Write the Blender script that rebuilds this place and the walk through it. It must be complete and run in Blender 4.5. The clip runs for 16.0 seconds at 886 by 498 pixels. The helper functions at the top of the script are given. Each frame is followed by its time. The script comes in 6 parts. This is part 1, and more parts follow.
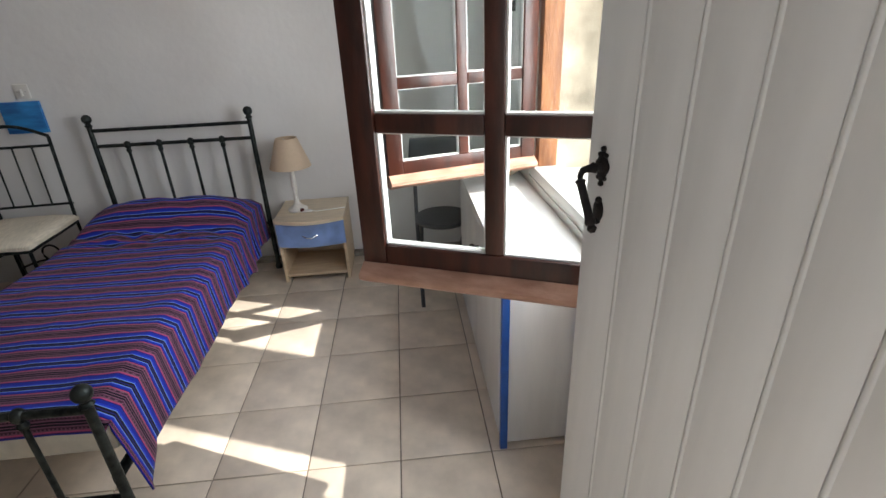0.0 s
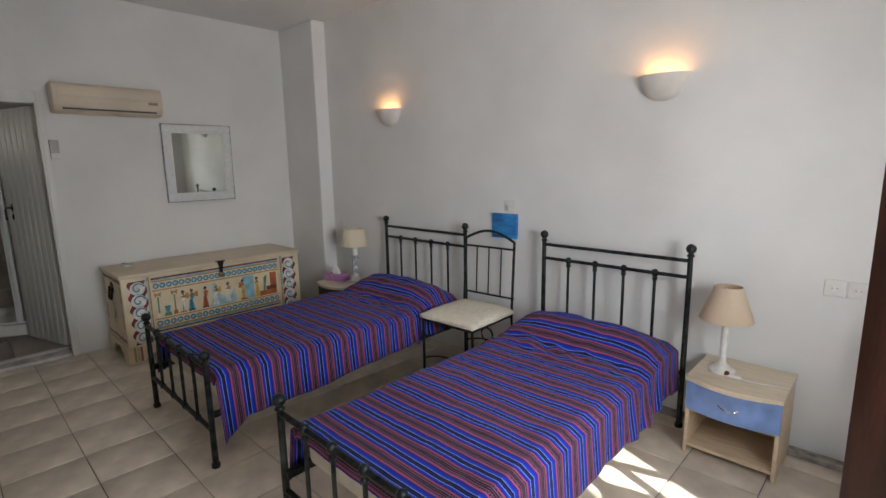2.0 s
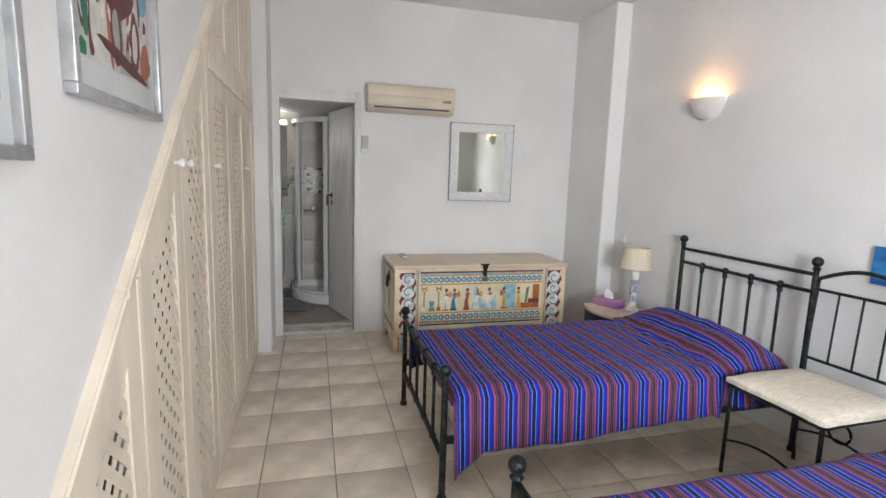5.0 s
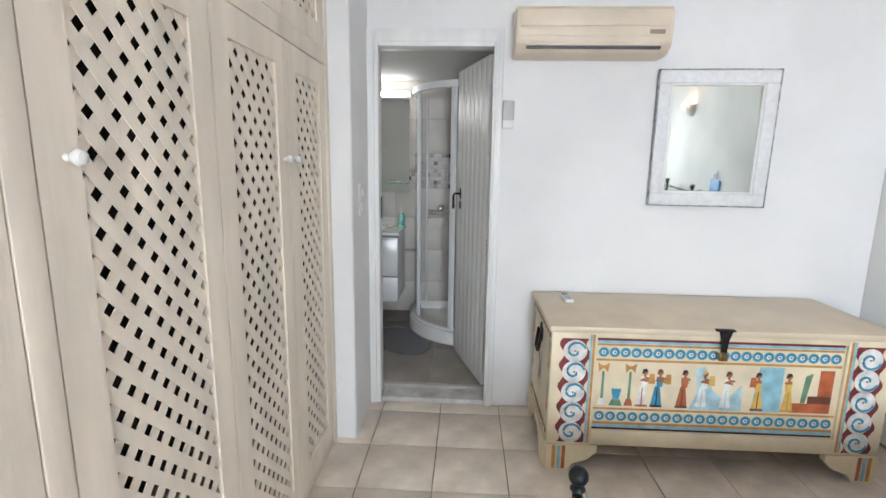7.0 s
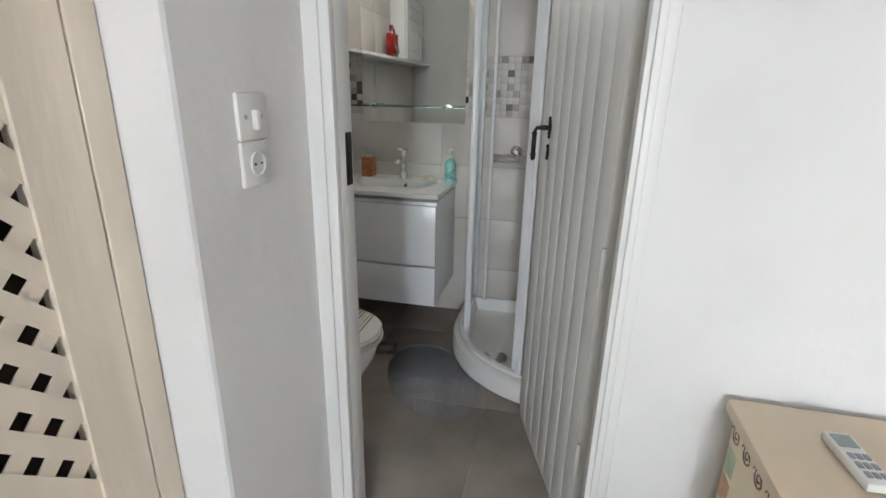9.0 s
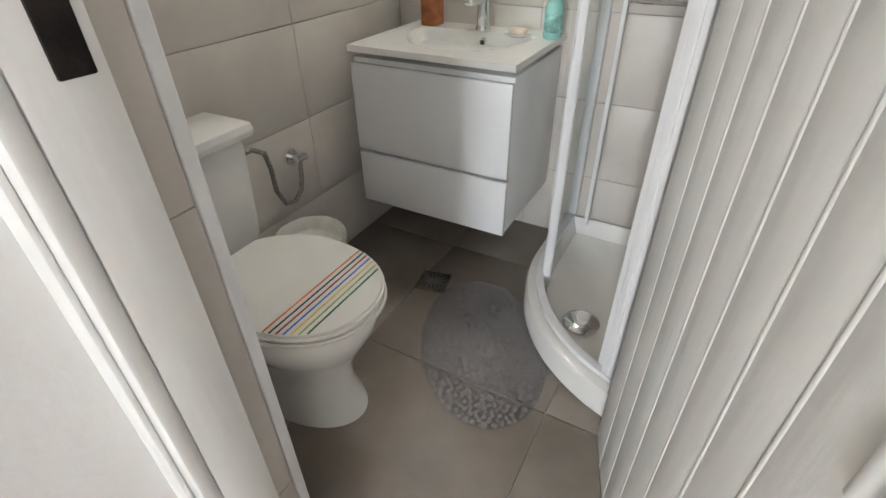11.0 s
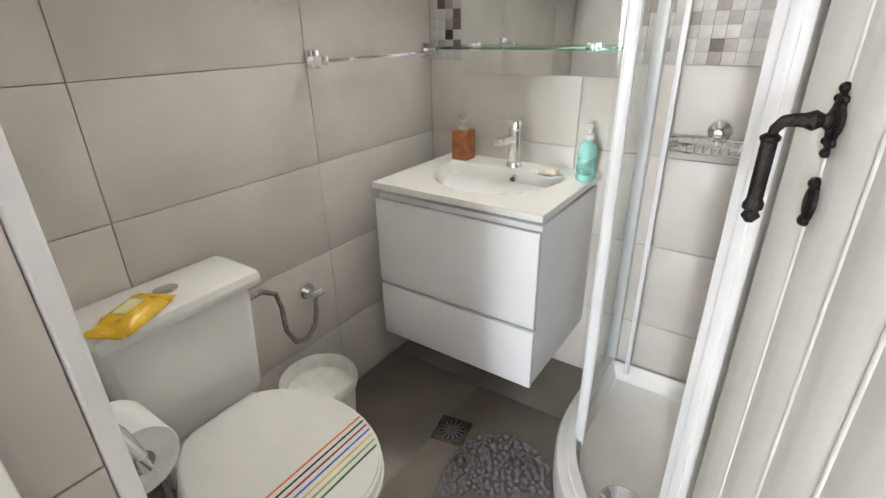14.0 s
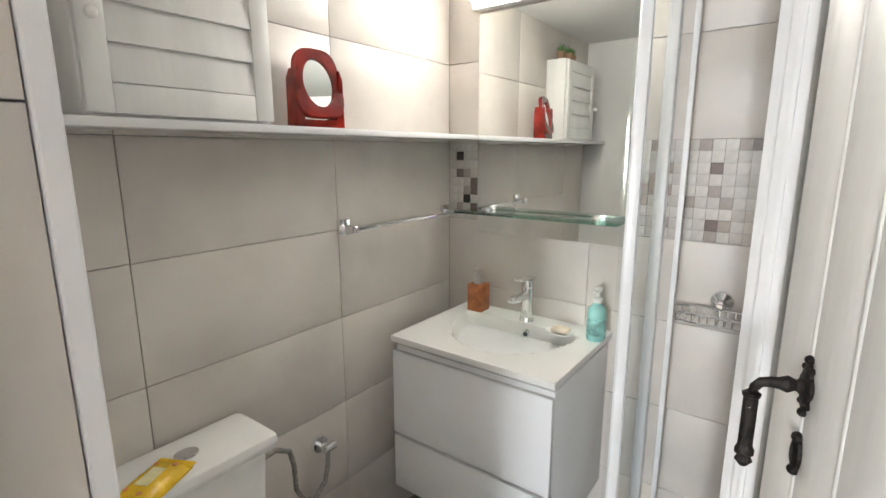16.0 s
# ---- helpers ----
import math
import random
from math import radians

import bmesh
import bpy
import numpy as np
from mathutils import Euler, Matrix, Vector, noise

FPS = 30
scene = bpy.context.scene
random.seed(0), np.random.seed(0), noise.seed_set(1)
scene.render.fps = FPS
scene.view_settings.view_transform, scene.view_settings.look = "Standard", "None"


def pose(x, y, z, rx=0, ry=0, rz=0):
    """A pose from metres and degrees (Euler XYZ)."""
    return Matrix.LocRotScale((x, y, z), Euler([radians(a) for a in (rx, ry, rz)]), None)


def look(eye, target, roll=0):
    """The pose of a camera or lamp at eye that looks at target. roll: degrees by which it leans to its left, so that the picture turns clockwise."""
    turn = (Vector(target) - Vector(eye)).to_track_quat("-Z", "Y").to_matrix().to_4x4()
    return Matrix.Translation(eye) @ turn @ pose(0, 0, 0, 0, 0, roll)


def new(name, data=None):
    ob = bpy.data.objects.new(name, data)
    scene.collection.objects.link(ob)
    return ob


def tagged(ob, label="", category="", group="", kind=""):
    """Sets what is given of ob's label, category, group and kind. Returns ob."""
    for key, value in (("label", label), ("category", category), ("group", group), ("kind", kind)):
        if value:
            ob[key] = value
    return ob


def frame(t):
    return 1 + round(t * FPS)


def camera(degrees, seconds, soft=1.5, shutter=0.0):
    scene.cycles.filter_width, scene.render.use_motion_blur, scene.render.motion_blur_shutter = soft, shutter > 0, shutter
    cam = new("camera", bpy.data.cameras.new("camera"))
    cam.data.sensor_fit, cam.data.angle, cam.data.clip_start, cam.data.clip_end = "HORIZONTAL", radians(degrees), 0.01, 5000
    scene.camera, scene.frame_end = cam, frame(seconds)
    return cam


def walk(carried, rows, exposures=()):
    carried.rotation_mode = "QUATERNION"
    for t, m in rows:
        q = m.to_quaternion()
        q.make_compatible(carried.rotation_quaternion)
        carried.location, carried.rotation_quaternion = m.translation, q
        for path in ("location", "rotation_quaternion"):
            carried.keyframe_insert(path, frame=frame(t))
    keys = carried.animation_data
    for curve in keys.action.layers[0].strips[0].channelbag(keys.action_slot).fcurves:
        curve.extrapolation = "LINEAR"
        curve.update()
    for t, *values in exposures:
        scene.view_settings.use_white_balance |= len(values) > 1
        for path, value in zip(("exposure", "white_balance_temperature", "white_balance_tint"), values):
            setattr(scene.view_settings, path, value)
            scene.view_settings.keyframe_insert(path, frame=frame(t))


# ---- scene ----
cam = camera(84.9, 16.0)
PATH = [
    (0, (0.114, 0.377, 1.425), (0.245, 2.188, 0.586), -2.6),
    (0.5, (0.1, 0.449, 1.437), (-0.246, 2.284, 0.722), -2.1),
    (1, (0.039, 0.568, 1.449), (-0.707, 2.326, 0.857), -1.9),
    (1.5, (0.015, 0.62, 1.462), (-1.088, 2.224, 1.001), -1.5),
    (2, (0.02, 0.628, 1.489), (-1.341, 2.052, 1.141), -1.0),
    (2.5, (0.015, 0.621, 1.484), (-1.446, 1.951, 1.173), -0.6),
    (3, (0.009, 0.622, 1.489), (-1.515, 1.881, 1.186), -0.1),
    (3.5, (0.0, 0.628, 1.482), (-1.596, 1.793, 1.176), 0.5),
    (4, (-0.074, 0.678, 1.423), (-1.774, 1.688, 1.12), 1.0),
    (4.5, (-0.261, 0.789, 1.367), (-2.083, 1.56, 1.074), 1.5),
    (5, (-0.514, 0.908, 1.375), (-2.426, 1.421, 1.089), 1.8),
    (5.2, (-0.642, 0.949, 1.373), (-2.578, 1.363, 1.088), 1.8),
    (7.3, (-2.386, 1.12, 1.406), (-4.345, 0.976, 1.028), 0.8),
    (7.5, (-2.569, 1.116, 1.387), (-4.522, 0.937, 0.996), 0.8),
    (8, (-3.001, 1.113, 1.367), (-4.934, 0.85, 0.923), 0.8),
    (8.5, (-3.4, 1.092, 1.327), (-5.308, 0.769, 0.82), 1.2),
    (9, (-3.76, 1.108, 1.295), (-5.612, 0.681, 0.67), 1.2),
    (9.5, (-4.056, 1.099, 1.266), (-5.822, 0.577, 0.485), 1.8),
    (10, (-4.312, 1.079, 1.216), (-5.968, 0.478, 0.269), 2.4),
    (10.2, (-4.378, 1.073, 1.209), (-5.978, 0.431, 0.195), 1.9),
    (12.3, (-4.797, 1.08, 1.153), (-6.115, 0.165, -0.042), -1.5),
    (12.5, (-4.799, 1.068, 1.164), (-6.135, 0.138, 0.003), -1.5),
    (13, (-4.805, 1.05, 1.203), (-6.191, 0.083, 0.133), -1.4),
    (13.5, (-4.806, 1.048, 1.236), (-6.241, 0.034, 0.281), -1.5),
    (14, (-4.802, 1.038, 1.271), (-6.289, -0.009, 0.439), -1.2),
    (14.5, (-4.795, 1.032, 1.315), (-6.325, -0.05, 0.616), -0.8),
    (15, (-4.796, 1.036, 1.358), (-6.36, -0.071, 0.787), -0.6),
    (15.5, (-4.79, 1.042, 1.395), (-6.385, -0.077, 0.943), -0.4),
    (16, (-4.774, 1.05, 1.424), (-6.348, -0.121, 1.033), -0.1),
]
walk(cam, [(t, look(eye, target, roll)) for t, eye, target, roll in PATH],
     [(0, 0.58, 6500, 10), (1, 0.85, 6500, 10), (2.5, 1.28, 6450, 10), (4, 1.42, 6400, 10), (4.5, 1.58, 6350, 10), (5, 2.22, 6250, 10), (7.5, 2.78, 5900, 8), (9, 2.84, 6050, 8), (9.5, 2.90, 6150, 8),
      (10, 3.13, 6350, 10), (12.5, 3.90, 6300, 10), (14.3, 4.05, 6300, 10), (15, 3.95, 6300, 10), (16, 3.85, 6350, 10)])

# ---- world, sun, lamps ----
SUN_AZ, SUN_EL = radians(21.0), radians(43.0)
world = bpy.data.worlds.new("sky")
world.use_nodes = True
scene.world = world
wn = world.node_tree.nodes
sky = wn.new("ShaderNodeTexSky")
sky.sky_type = "NISHITA"
sky.sun_disc = False
sky.sun_elevation, sky.sun_rotation = SUN_EL, radians(90) + SUN_AZ
wn["Background"].inputs[1].default_value = 0.10
world.node_tree.links.new(sky.outputs[0], wn["Background"].inputs[0])
sun = new("sun", bpy.data.lights.new("sun", "SUN"))
sun.data.energy, sun.data.angle, sun.data.color = 5.0, radians(0.5), (1.0, 0.95, 0.87)
to_sun = Vector((math.cos(SUN_AZ) * math.cos(SUN_EL), -math.sin(SUN_AZ) * math.cos(SUN_EL), math.sin(SUN_EL)))
sun.matrix_world = look(Vector((6, 0, 6)), Vector((6, 0, 6)) - to_sun)


def sky_area(name, m, w, h, power, col=(0.86, 0.93, 1.0)):
    """Sky light standing in an opening."""
    la = bpy.data.lights.new(name, "AREA")
    la.shape, la.size, la.size_y, la.energy, la.color = "RECTANGLE", w, h, power, col
    ob = new(name, la)
    ob.matrix_world = m
    return ob


def bulb(name, p, power, col, r=0.03):
    la = bpy.data.lights.new(name, "POINT")
    la.energy, la.color, la.shadow_soft_size = power, col, r
    ob = new(name, la)
    ob.location = p
    return ob


sky_area("window_skylight", look((1.03, 1.50, 1.42), (-3.0, 1.62, 0.30)), 0.90, 1.08, 31, (0.93, 0.965, 1.0))
bulb("sconce_bulb", (-1.01, 3.40, 1.93), 0.45, (1.0, 0.46, 0.15))
bulb("sconce_bulb", (-3.255, 3.345, 1.935), 0.45, (1.0, 0.46, 0.15))
sky_area("vanity_tube", look((-6.27, 0.33, 1.965), (-5.6, 0.33, 1.6)), 0.5, 0.03, 0.27, (1.0, 0.95, 0.88))


# ---- materials ----
def ramp(nt, fac, stops, constant=False):
    n = nt.nodes.new("ShaderNodeValToRGB")
    n.color_ramp.interpolation = "CONSTANT" if constant else "LINEAR"
    el = n.color_ramp.elements
    while len(el) < len(stops):
        el.new(0.5)
    for e, (p, c) in zip(el, stops):
        e.position, e.color = p, (*c, 1)
    nt.links.new(fac, n.inputs[0])
    return n.outputs[0]


def mat(name, col, rough=0.6, metal=0.0, vary=0.08, scale=6.0, bump=0.0, bscale=60.0, spec=0.5, obj_random=0.0, stretch=None, second=None):
    """Principled material with broad and fine variation and fine relief."""
    m = bpy.data.materials.new(name)
    m.use_nodes = True
    nt = m.node_tree
    b = nt.nodes["Principled BSDF"]
    b.inputs["Roughness"].default_value, b.inputs["Metallic"].default_value = rough, metal
    b.inputs["Specular IOR Level"].default_value = spec
    tc = nt.nodes.new("ShaderNodeTexCoord")
    vec = tc.outputs["Object"]
    if stretch:
        mp = nt.nodes.new("ShaderNodeMapping")
        mp.inputs["Scale"].default_value = stretch
        nt.links.new(vec, mp.inputs[0])
        vec = mp.outputs[0]
    n1 = nt.nodes.new("ShaderNodeTexNoise")
    n1.inputs["Scale"].default_value, n1.inputs["Detail"].default_value = scale, 8
    nt.links.new(vec, n1.inputs["Vector"])
    dark = second or tuple(c * (1 - 2.2 * vary) for c in col)
    light = tuple(min(1, c * (1 + vary)) for c in col)
    out = ramp(nt, n1.outputs[0], [(0.3, dark), (0.66, light)])
    if obj_random:
        oi = nt.nodes.new("ShaderNodeObjectInfo")
        hs = nt.nodes.new("ShaderNodeHueSaturation")
        mr = nt.nodes.new("ShaderNodeMapRange")
        mr.inputs[3].default_value, mr.inputs[4].default_value = 1 - obj_random, 1 + obj_random
        nt.links.new(oi.outputs["Random"], mr.inputs[0])
        nt.links.new(mr.outputs[0], hs.inputs["Value"])
        nt.links.new(out, hs.inputs["Color"])
        out = hs.outputs[0]
    nt.links.new(out, b.inputs["Base Color"])
    if bump:
        n2 = nt.nodes.new("ShaderNodeTexNoise")
        n2.inputs["Scale"].default_value, n2.inputs["Detail"].default_value = bscale, 6
        nt.links.new(vec, n2.inputs["Vector"])
        bp = nt.nodes.new("ShaderNodeBump")
        bp.inputs["Strength"].default_value, bp.inputs["Distance"].default_value = bump, 0.01
        nt.links.new(n2.outputs[0], bp.inputs["Height"])
        nt.links.new(bp.outputs[0], b.inputs["Normal"])
        mr2 = nt.nodes.new("ShaderNodeMapRange")
        mr2.inputs[3].default_value, mr2.inputs[4].default_value = max(0, rough - 0.08), min(1, rough + 0.08)
        nt.links.new(n1.outputs[0], mr2.inputs[0])
        nt.links.new(mr2.outputs[0], b.inputs["Roughness"])
    return m


def glass_mat(name, col=(1, 1, 1), rough=0.0, ior=1.45, gloss=None):
    m = bpy.data.materials.new(name)
    m.use_nodes = True
    nt = m.node_tree
    nt.nodes.remove(nt.nodes["Principled BSDF"])
    tr, gl, mix, fr = (nt.nodes.new("ShaderNode" + k) for k in ("BsdfTransparent", "BsdfGlossy", "MixShader", "Fresnel"))
    tr.inputs[0].default_value = (*col, 1)
    gl.inputs["Roughness"].default_value = rough
    fr.inputs[0].default_value = ior
    if gloss is None:
        nt.links.new(fr.outputs[0], mix.inputs[0])
    else:
        mix.inputs[0].default_value = gloss
    nt.links.new(tr.outputs[0], mix.inputs[1])
    nt.links.new(gl.outputs[0], mix.inputs[2])
    nt.links.new(mix.outputs[0], nt.nodes["Material Output"].inputs[0])
    return m


def glow(name, col, strength):
    m = bpy.data.materials.new(name)
    m.use_nodes = True
    b = m.node_tree.nodes["Principled BSDF"]
    b.inputs["Base Color"].default_value = (*col, 1)
    b.inputs["Emission Color"].default_value = (*col, 1)
    b.inputs["Emission Strength"].default_value = strength
    return m


PLASTER = mat("white_plaster", (0.80, 0.79, 0.775), 0.9, vary=0.035, scale=1.6, bump=0.22, bscale=22, spec=0.2)
CEIL = mat("ceiling_paint", (0.80, 0.795, 0.78), 0.92, vary=0.03, scale=1.2, bump=0.12, bscale=30, spec=0.2)
WHITE_WOOD = mat("white_painted_wood", (0.79, 0.785, 0.76), 0.42, vary=0.05, scale=9, bump=0.12, bscale=35, stretch=(1, 1, 0.15))
CREAM_WOOD = mat("cream_painted_wood", (0.83, 0.735, 0.60), 0.5, vary=0.07, scale=8, bump=0.2, bscale=40, stretch=(1, 1, 0.2))
TILE = mat("sand_floor_tile", (0.74, 0.645, 0.535), 0.33, vary=0.10, scale=7, bump=0.06, bscale=30, obj_random=0.05)
GROUT = mat("grout", (0.32, 0.265, 0.21), 0.9, vary=0.2, scale=18, bump=0.3)
BTILE = mat("bath_wall_tile", (0.63, 0.585, 0.535), 0.40, vary=0.07, scale=3.2, bump=0.04, bscale=30, obj_random=0.025)
BGROUT = mat("bath_grout", (0.44, 0.41, 0.375), 0.9, vary=0.1)
BFLOOR = mat("bath_floor_tile", (0.26, 0.222, 0.185), 0.42, vary=0.14, scale=4, bump=0.08, bscale=40, obj_random=0.04)
IRON = mat("wrought_iron", (0.035, 0.042, 0.040), 0.42, metal=0.75, vary=0.35, scale=25, bump=0.25, bscale=90)
BLACK_IRON = mat("black_iron", (0.022, 0.017, 0.015), 0.5, metal=0.6, vary=0.3, scale=30, bump=0.3, bscale=120)
CHROME = mat("chrome", (0.82, 0.82, 0.82), 0.08, metal=1.0, vary=0.03)
STEEL = mat("brushed_steel", (0.55, 0.54, 0.52), 0.28, metal=1.0, vary=0.1, scale=20)
BIRCH = mat("birch_veneer", (0.66, 0.53, 0.37), 0.45, vary=0.09, scale=7, bump=0.05, stretch=(1, 6, 6), second=(0.58, 0.44, 0.29))
BIRCH_TOP = mat("pale_birch_top", (0.70, 0.59, 0.44), 0.4, vary=0.06, scale=7, bump=0.05, stretch=(1, 6, 6))
BLUE_DRAWER = mat("washed_blue_lacquer", (0.20, 0.32, 0.62), 0.4, vary=0.16, scale=9, bump=0.05)
DARK_DRAWER = mat("black_blue_lacquer", (0.018, 0.02, 0.035), 0.35, vary=0.2)
SHADE = mat("linen_lampshade", (0.60, 0.47, 0.34), 0.85, vary=0.015, scale=60, bump=0.25, bscale=260)
SHADE2 = mat("cream_lampshade", (0.74, 0.64, 0.48), 0.85, vary=0.015, scale=60, bump=0.2, bscale=260)
LAMP_WHITE = mat("distressed_white_wood", (0.80, 0.77, 0.71), 0.5, vary=0.07, scale=40, bump=0.04)
PORCELAIN = mat("glazed_porcelain", (0.80, 0.79, 0.76), 0.1, vary=0.015, spec=0.6)
ACRYLIC = mat("white_acrylic", (0.80, 0.785, 0.75), 0.2, vary=0.03, scale=5)
GLOSSWHITE = mat("white_lacquer", (0.80, 0.80, 0.80), 0.22, vary=0.02, scale=4, bump=0.02)
ALU_WHITE = mat("white_aluminium", (0.80, 0.80, 0.80), 0.3, vary=0.03)
PLASTIC = mat("white_plastic", (0.76, 0.745, 0.71), 0.35, vary=0.03)
BEIGE_PLASTIC = mat("yellowed_plastic", (0.68, 0.58, 0.45), 0.42, vary=0.06, scale=4, bump=0.03)
MAHOGANY = mat("varnished_mahogany", (0.060, 0.015, 0.008), 0.32, vary=0.3, scale=10, bump=0.12, stretch=(3, 3, 0.6))
WORN_WOOD = mat("sun_worn_wood", (0.50, 0.30, 0.215), 0.6, vary=0.2, scale=9, bump=0.25, second=(0.34, 0.16, 0.10), stretch=(1, 3, 3))
ORANGE_WOOD = mat("weathered_orange_wood", (0.30, 0.125, 0.05), 0.5, vary=0.3, scale=9, bump=0.3, second=(0.15, 0.055, 0.022), stretch=(3, 3, 0.5))
BLUE_PAINT = mat("blue_gloss_paint", (0.02, 0.105, 0.42), 0.35, vary=0.12, scale=14, bump=0.1)
MATTRESS = mat("cream_ticking", (0.68, 0.64, 0.55), 0.9, vary=0.08, scale=12, bump=0.2)
CUSHION = mat("cream_cotton", (0.76, 0.69, 0.56), 0.9, vary=0.08, scale=20, bump=0.3, bscale=120, stretch=(8, 1, 1))
STONE = mat("limewashed_stone", (0.44, 0.385, 0.30), 0.92, vary=0.2, scale=7, bump=0.8, bscale=14)
GROUND = mat("pale_paving", (0.45, 0.41, 0.35), 0.9, vary=0.15, scale=2, bump=0.3)
PALE_CHEST = mat("cream_chest_paint", (0.78, 0.67, 0.46), 0.42, vary=0.07, scale=6, bump=0.08)
CHEST_TOP = mat("tan_chest_lid", (0.70, 0.58, 0.42), 0.4, vary=0.05, scale=5, bump=0.05)
GREY_WASH = mat("grey_washed_frame", (0.74, 0.74, 0.73), 0.5, vary=0.04, scale=40, bump=0.2, second=(0.68, 0.68, 0.68))
GREY_EDGE = mat("worn_grey_edge", (0.42, 0.43, 0.44), 0.6, vary=0.3, scale=30)
SILVER_FRAME = mat("brushed_silver_frame", (0.50, 0.51, 0.52), 0.35, metal=0.6, vary=0.12, scale=20)
MOUNT = mat("pale_grey_mount", (0.60, 0.61, 0.60), 0.8, vary=0.05)
BLUE_ART = mat("painted_sea_blue", (0.03, 0.22, 0.50), 0.5, vary=0.35, scale=6, second=(0.02, 0.10, 0.34), stretch=(1, 1, 4))
DARK_PLASTIC = mat("dark_grey_plastic", (0.07, 0.075, 0.08), 0.5, vary=0.15)
# closet shade put into the colour of its hidden inner walls
CLOSET_SHADE = mat("closet_shade_brown", (0.10, 0.07, 0.05), 0.95, vary=0.2)
TERRACOTTA = mat("orange_resin", (0.42, 0.14, 0.045), 0.45, vary=0.2, scale=30)
AQUA = mat("aqua_soap", (0.36, 0.70, 0.64), 0.2, vary=0.05)
SOAP = mat("cream_soap", (0.72, 0.62, 0.48), 0.5, vary=0.08, scale=30)
RED_PLASTIC = mat("tortoise_red_plastic", (0.26, 0.016, 0.010), 0.14, vary=0.3, scale=16)
YELLOW = mat("yellow_wrapper", (0.78, 0.50, 0.03), 0.25, vary=0.12, scale=25, bump=0.5, bscale=30)
PAPER = mat("soft_paper", (0.82, 0.81, 0.79), 0.95, vary=0.04, scale=20, bump=0.2)
GREEN = mat("succulent_green", (0.07, 0.20, 0.045), 0.5, vary=0.3, scale=40)
RUBBER = mat("braided_hose", (0.30, 0.28, 0.25), 0.45, metal=0.6, vary=0.2, scale=120)
BRASS = mat("dull_brass", (0.34, 0.23, 0.08), 0.4, metal=0.9, vary=0.2)
GLASS = glass_mat("window_glass", (0.95, 0.975, 0.97), ior=1.16)
SHOWER_GLASS = glass_mat("shower_glass", (0.97, 0.98, 0.98), gloss=0.03)
GREEN_GLASS = glass_mat("shelf_glass", (0.72, 0.90, 0.83))
MIRROR = mat("mirror_silver", (0.80, 0.82, 0.80), 0.015, metal=1.0, vary=0.0)
AGED_MIRROR = mat("aged_mirror_silver", (0.60, 0.63, 0.585), 0.03, metal=1.0, vary=0.05, scale=3)
SCONCE_MAT = mat("plaster_sconce", (0.80, 0.76, 0.70), 0.8, vary=0.04, scale=10, bump=0.1)
LIT_BULB = glow("lit_bulb", (1.0, 0.62, 0.28), 5.0)
TUBE_LIT = glow("lit_tube", (1.0, 0.95, 0.86), 2.6)


def plain(name, col, rough=0.5):
    return mat(name, col, rough, vary=0.14, scale=18)


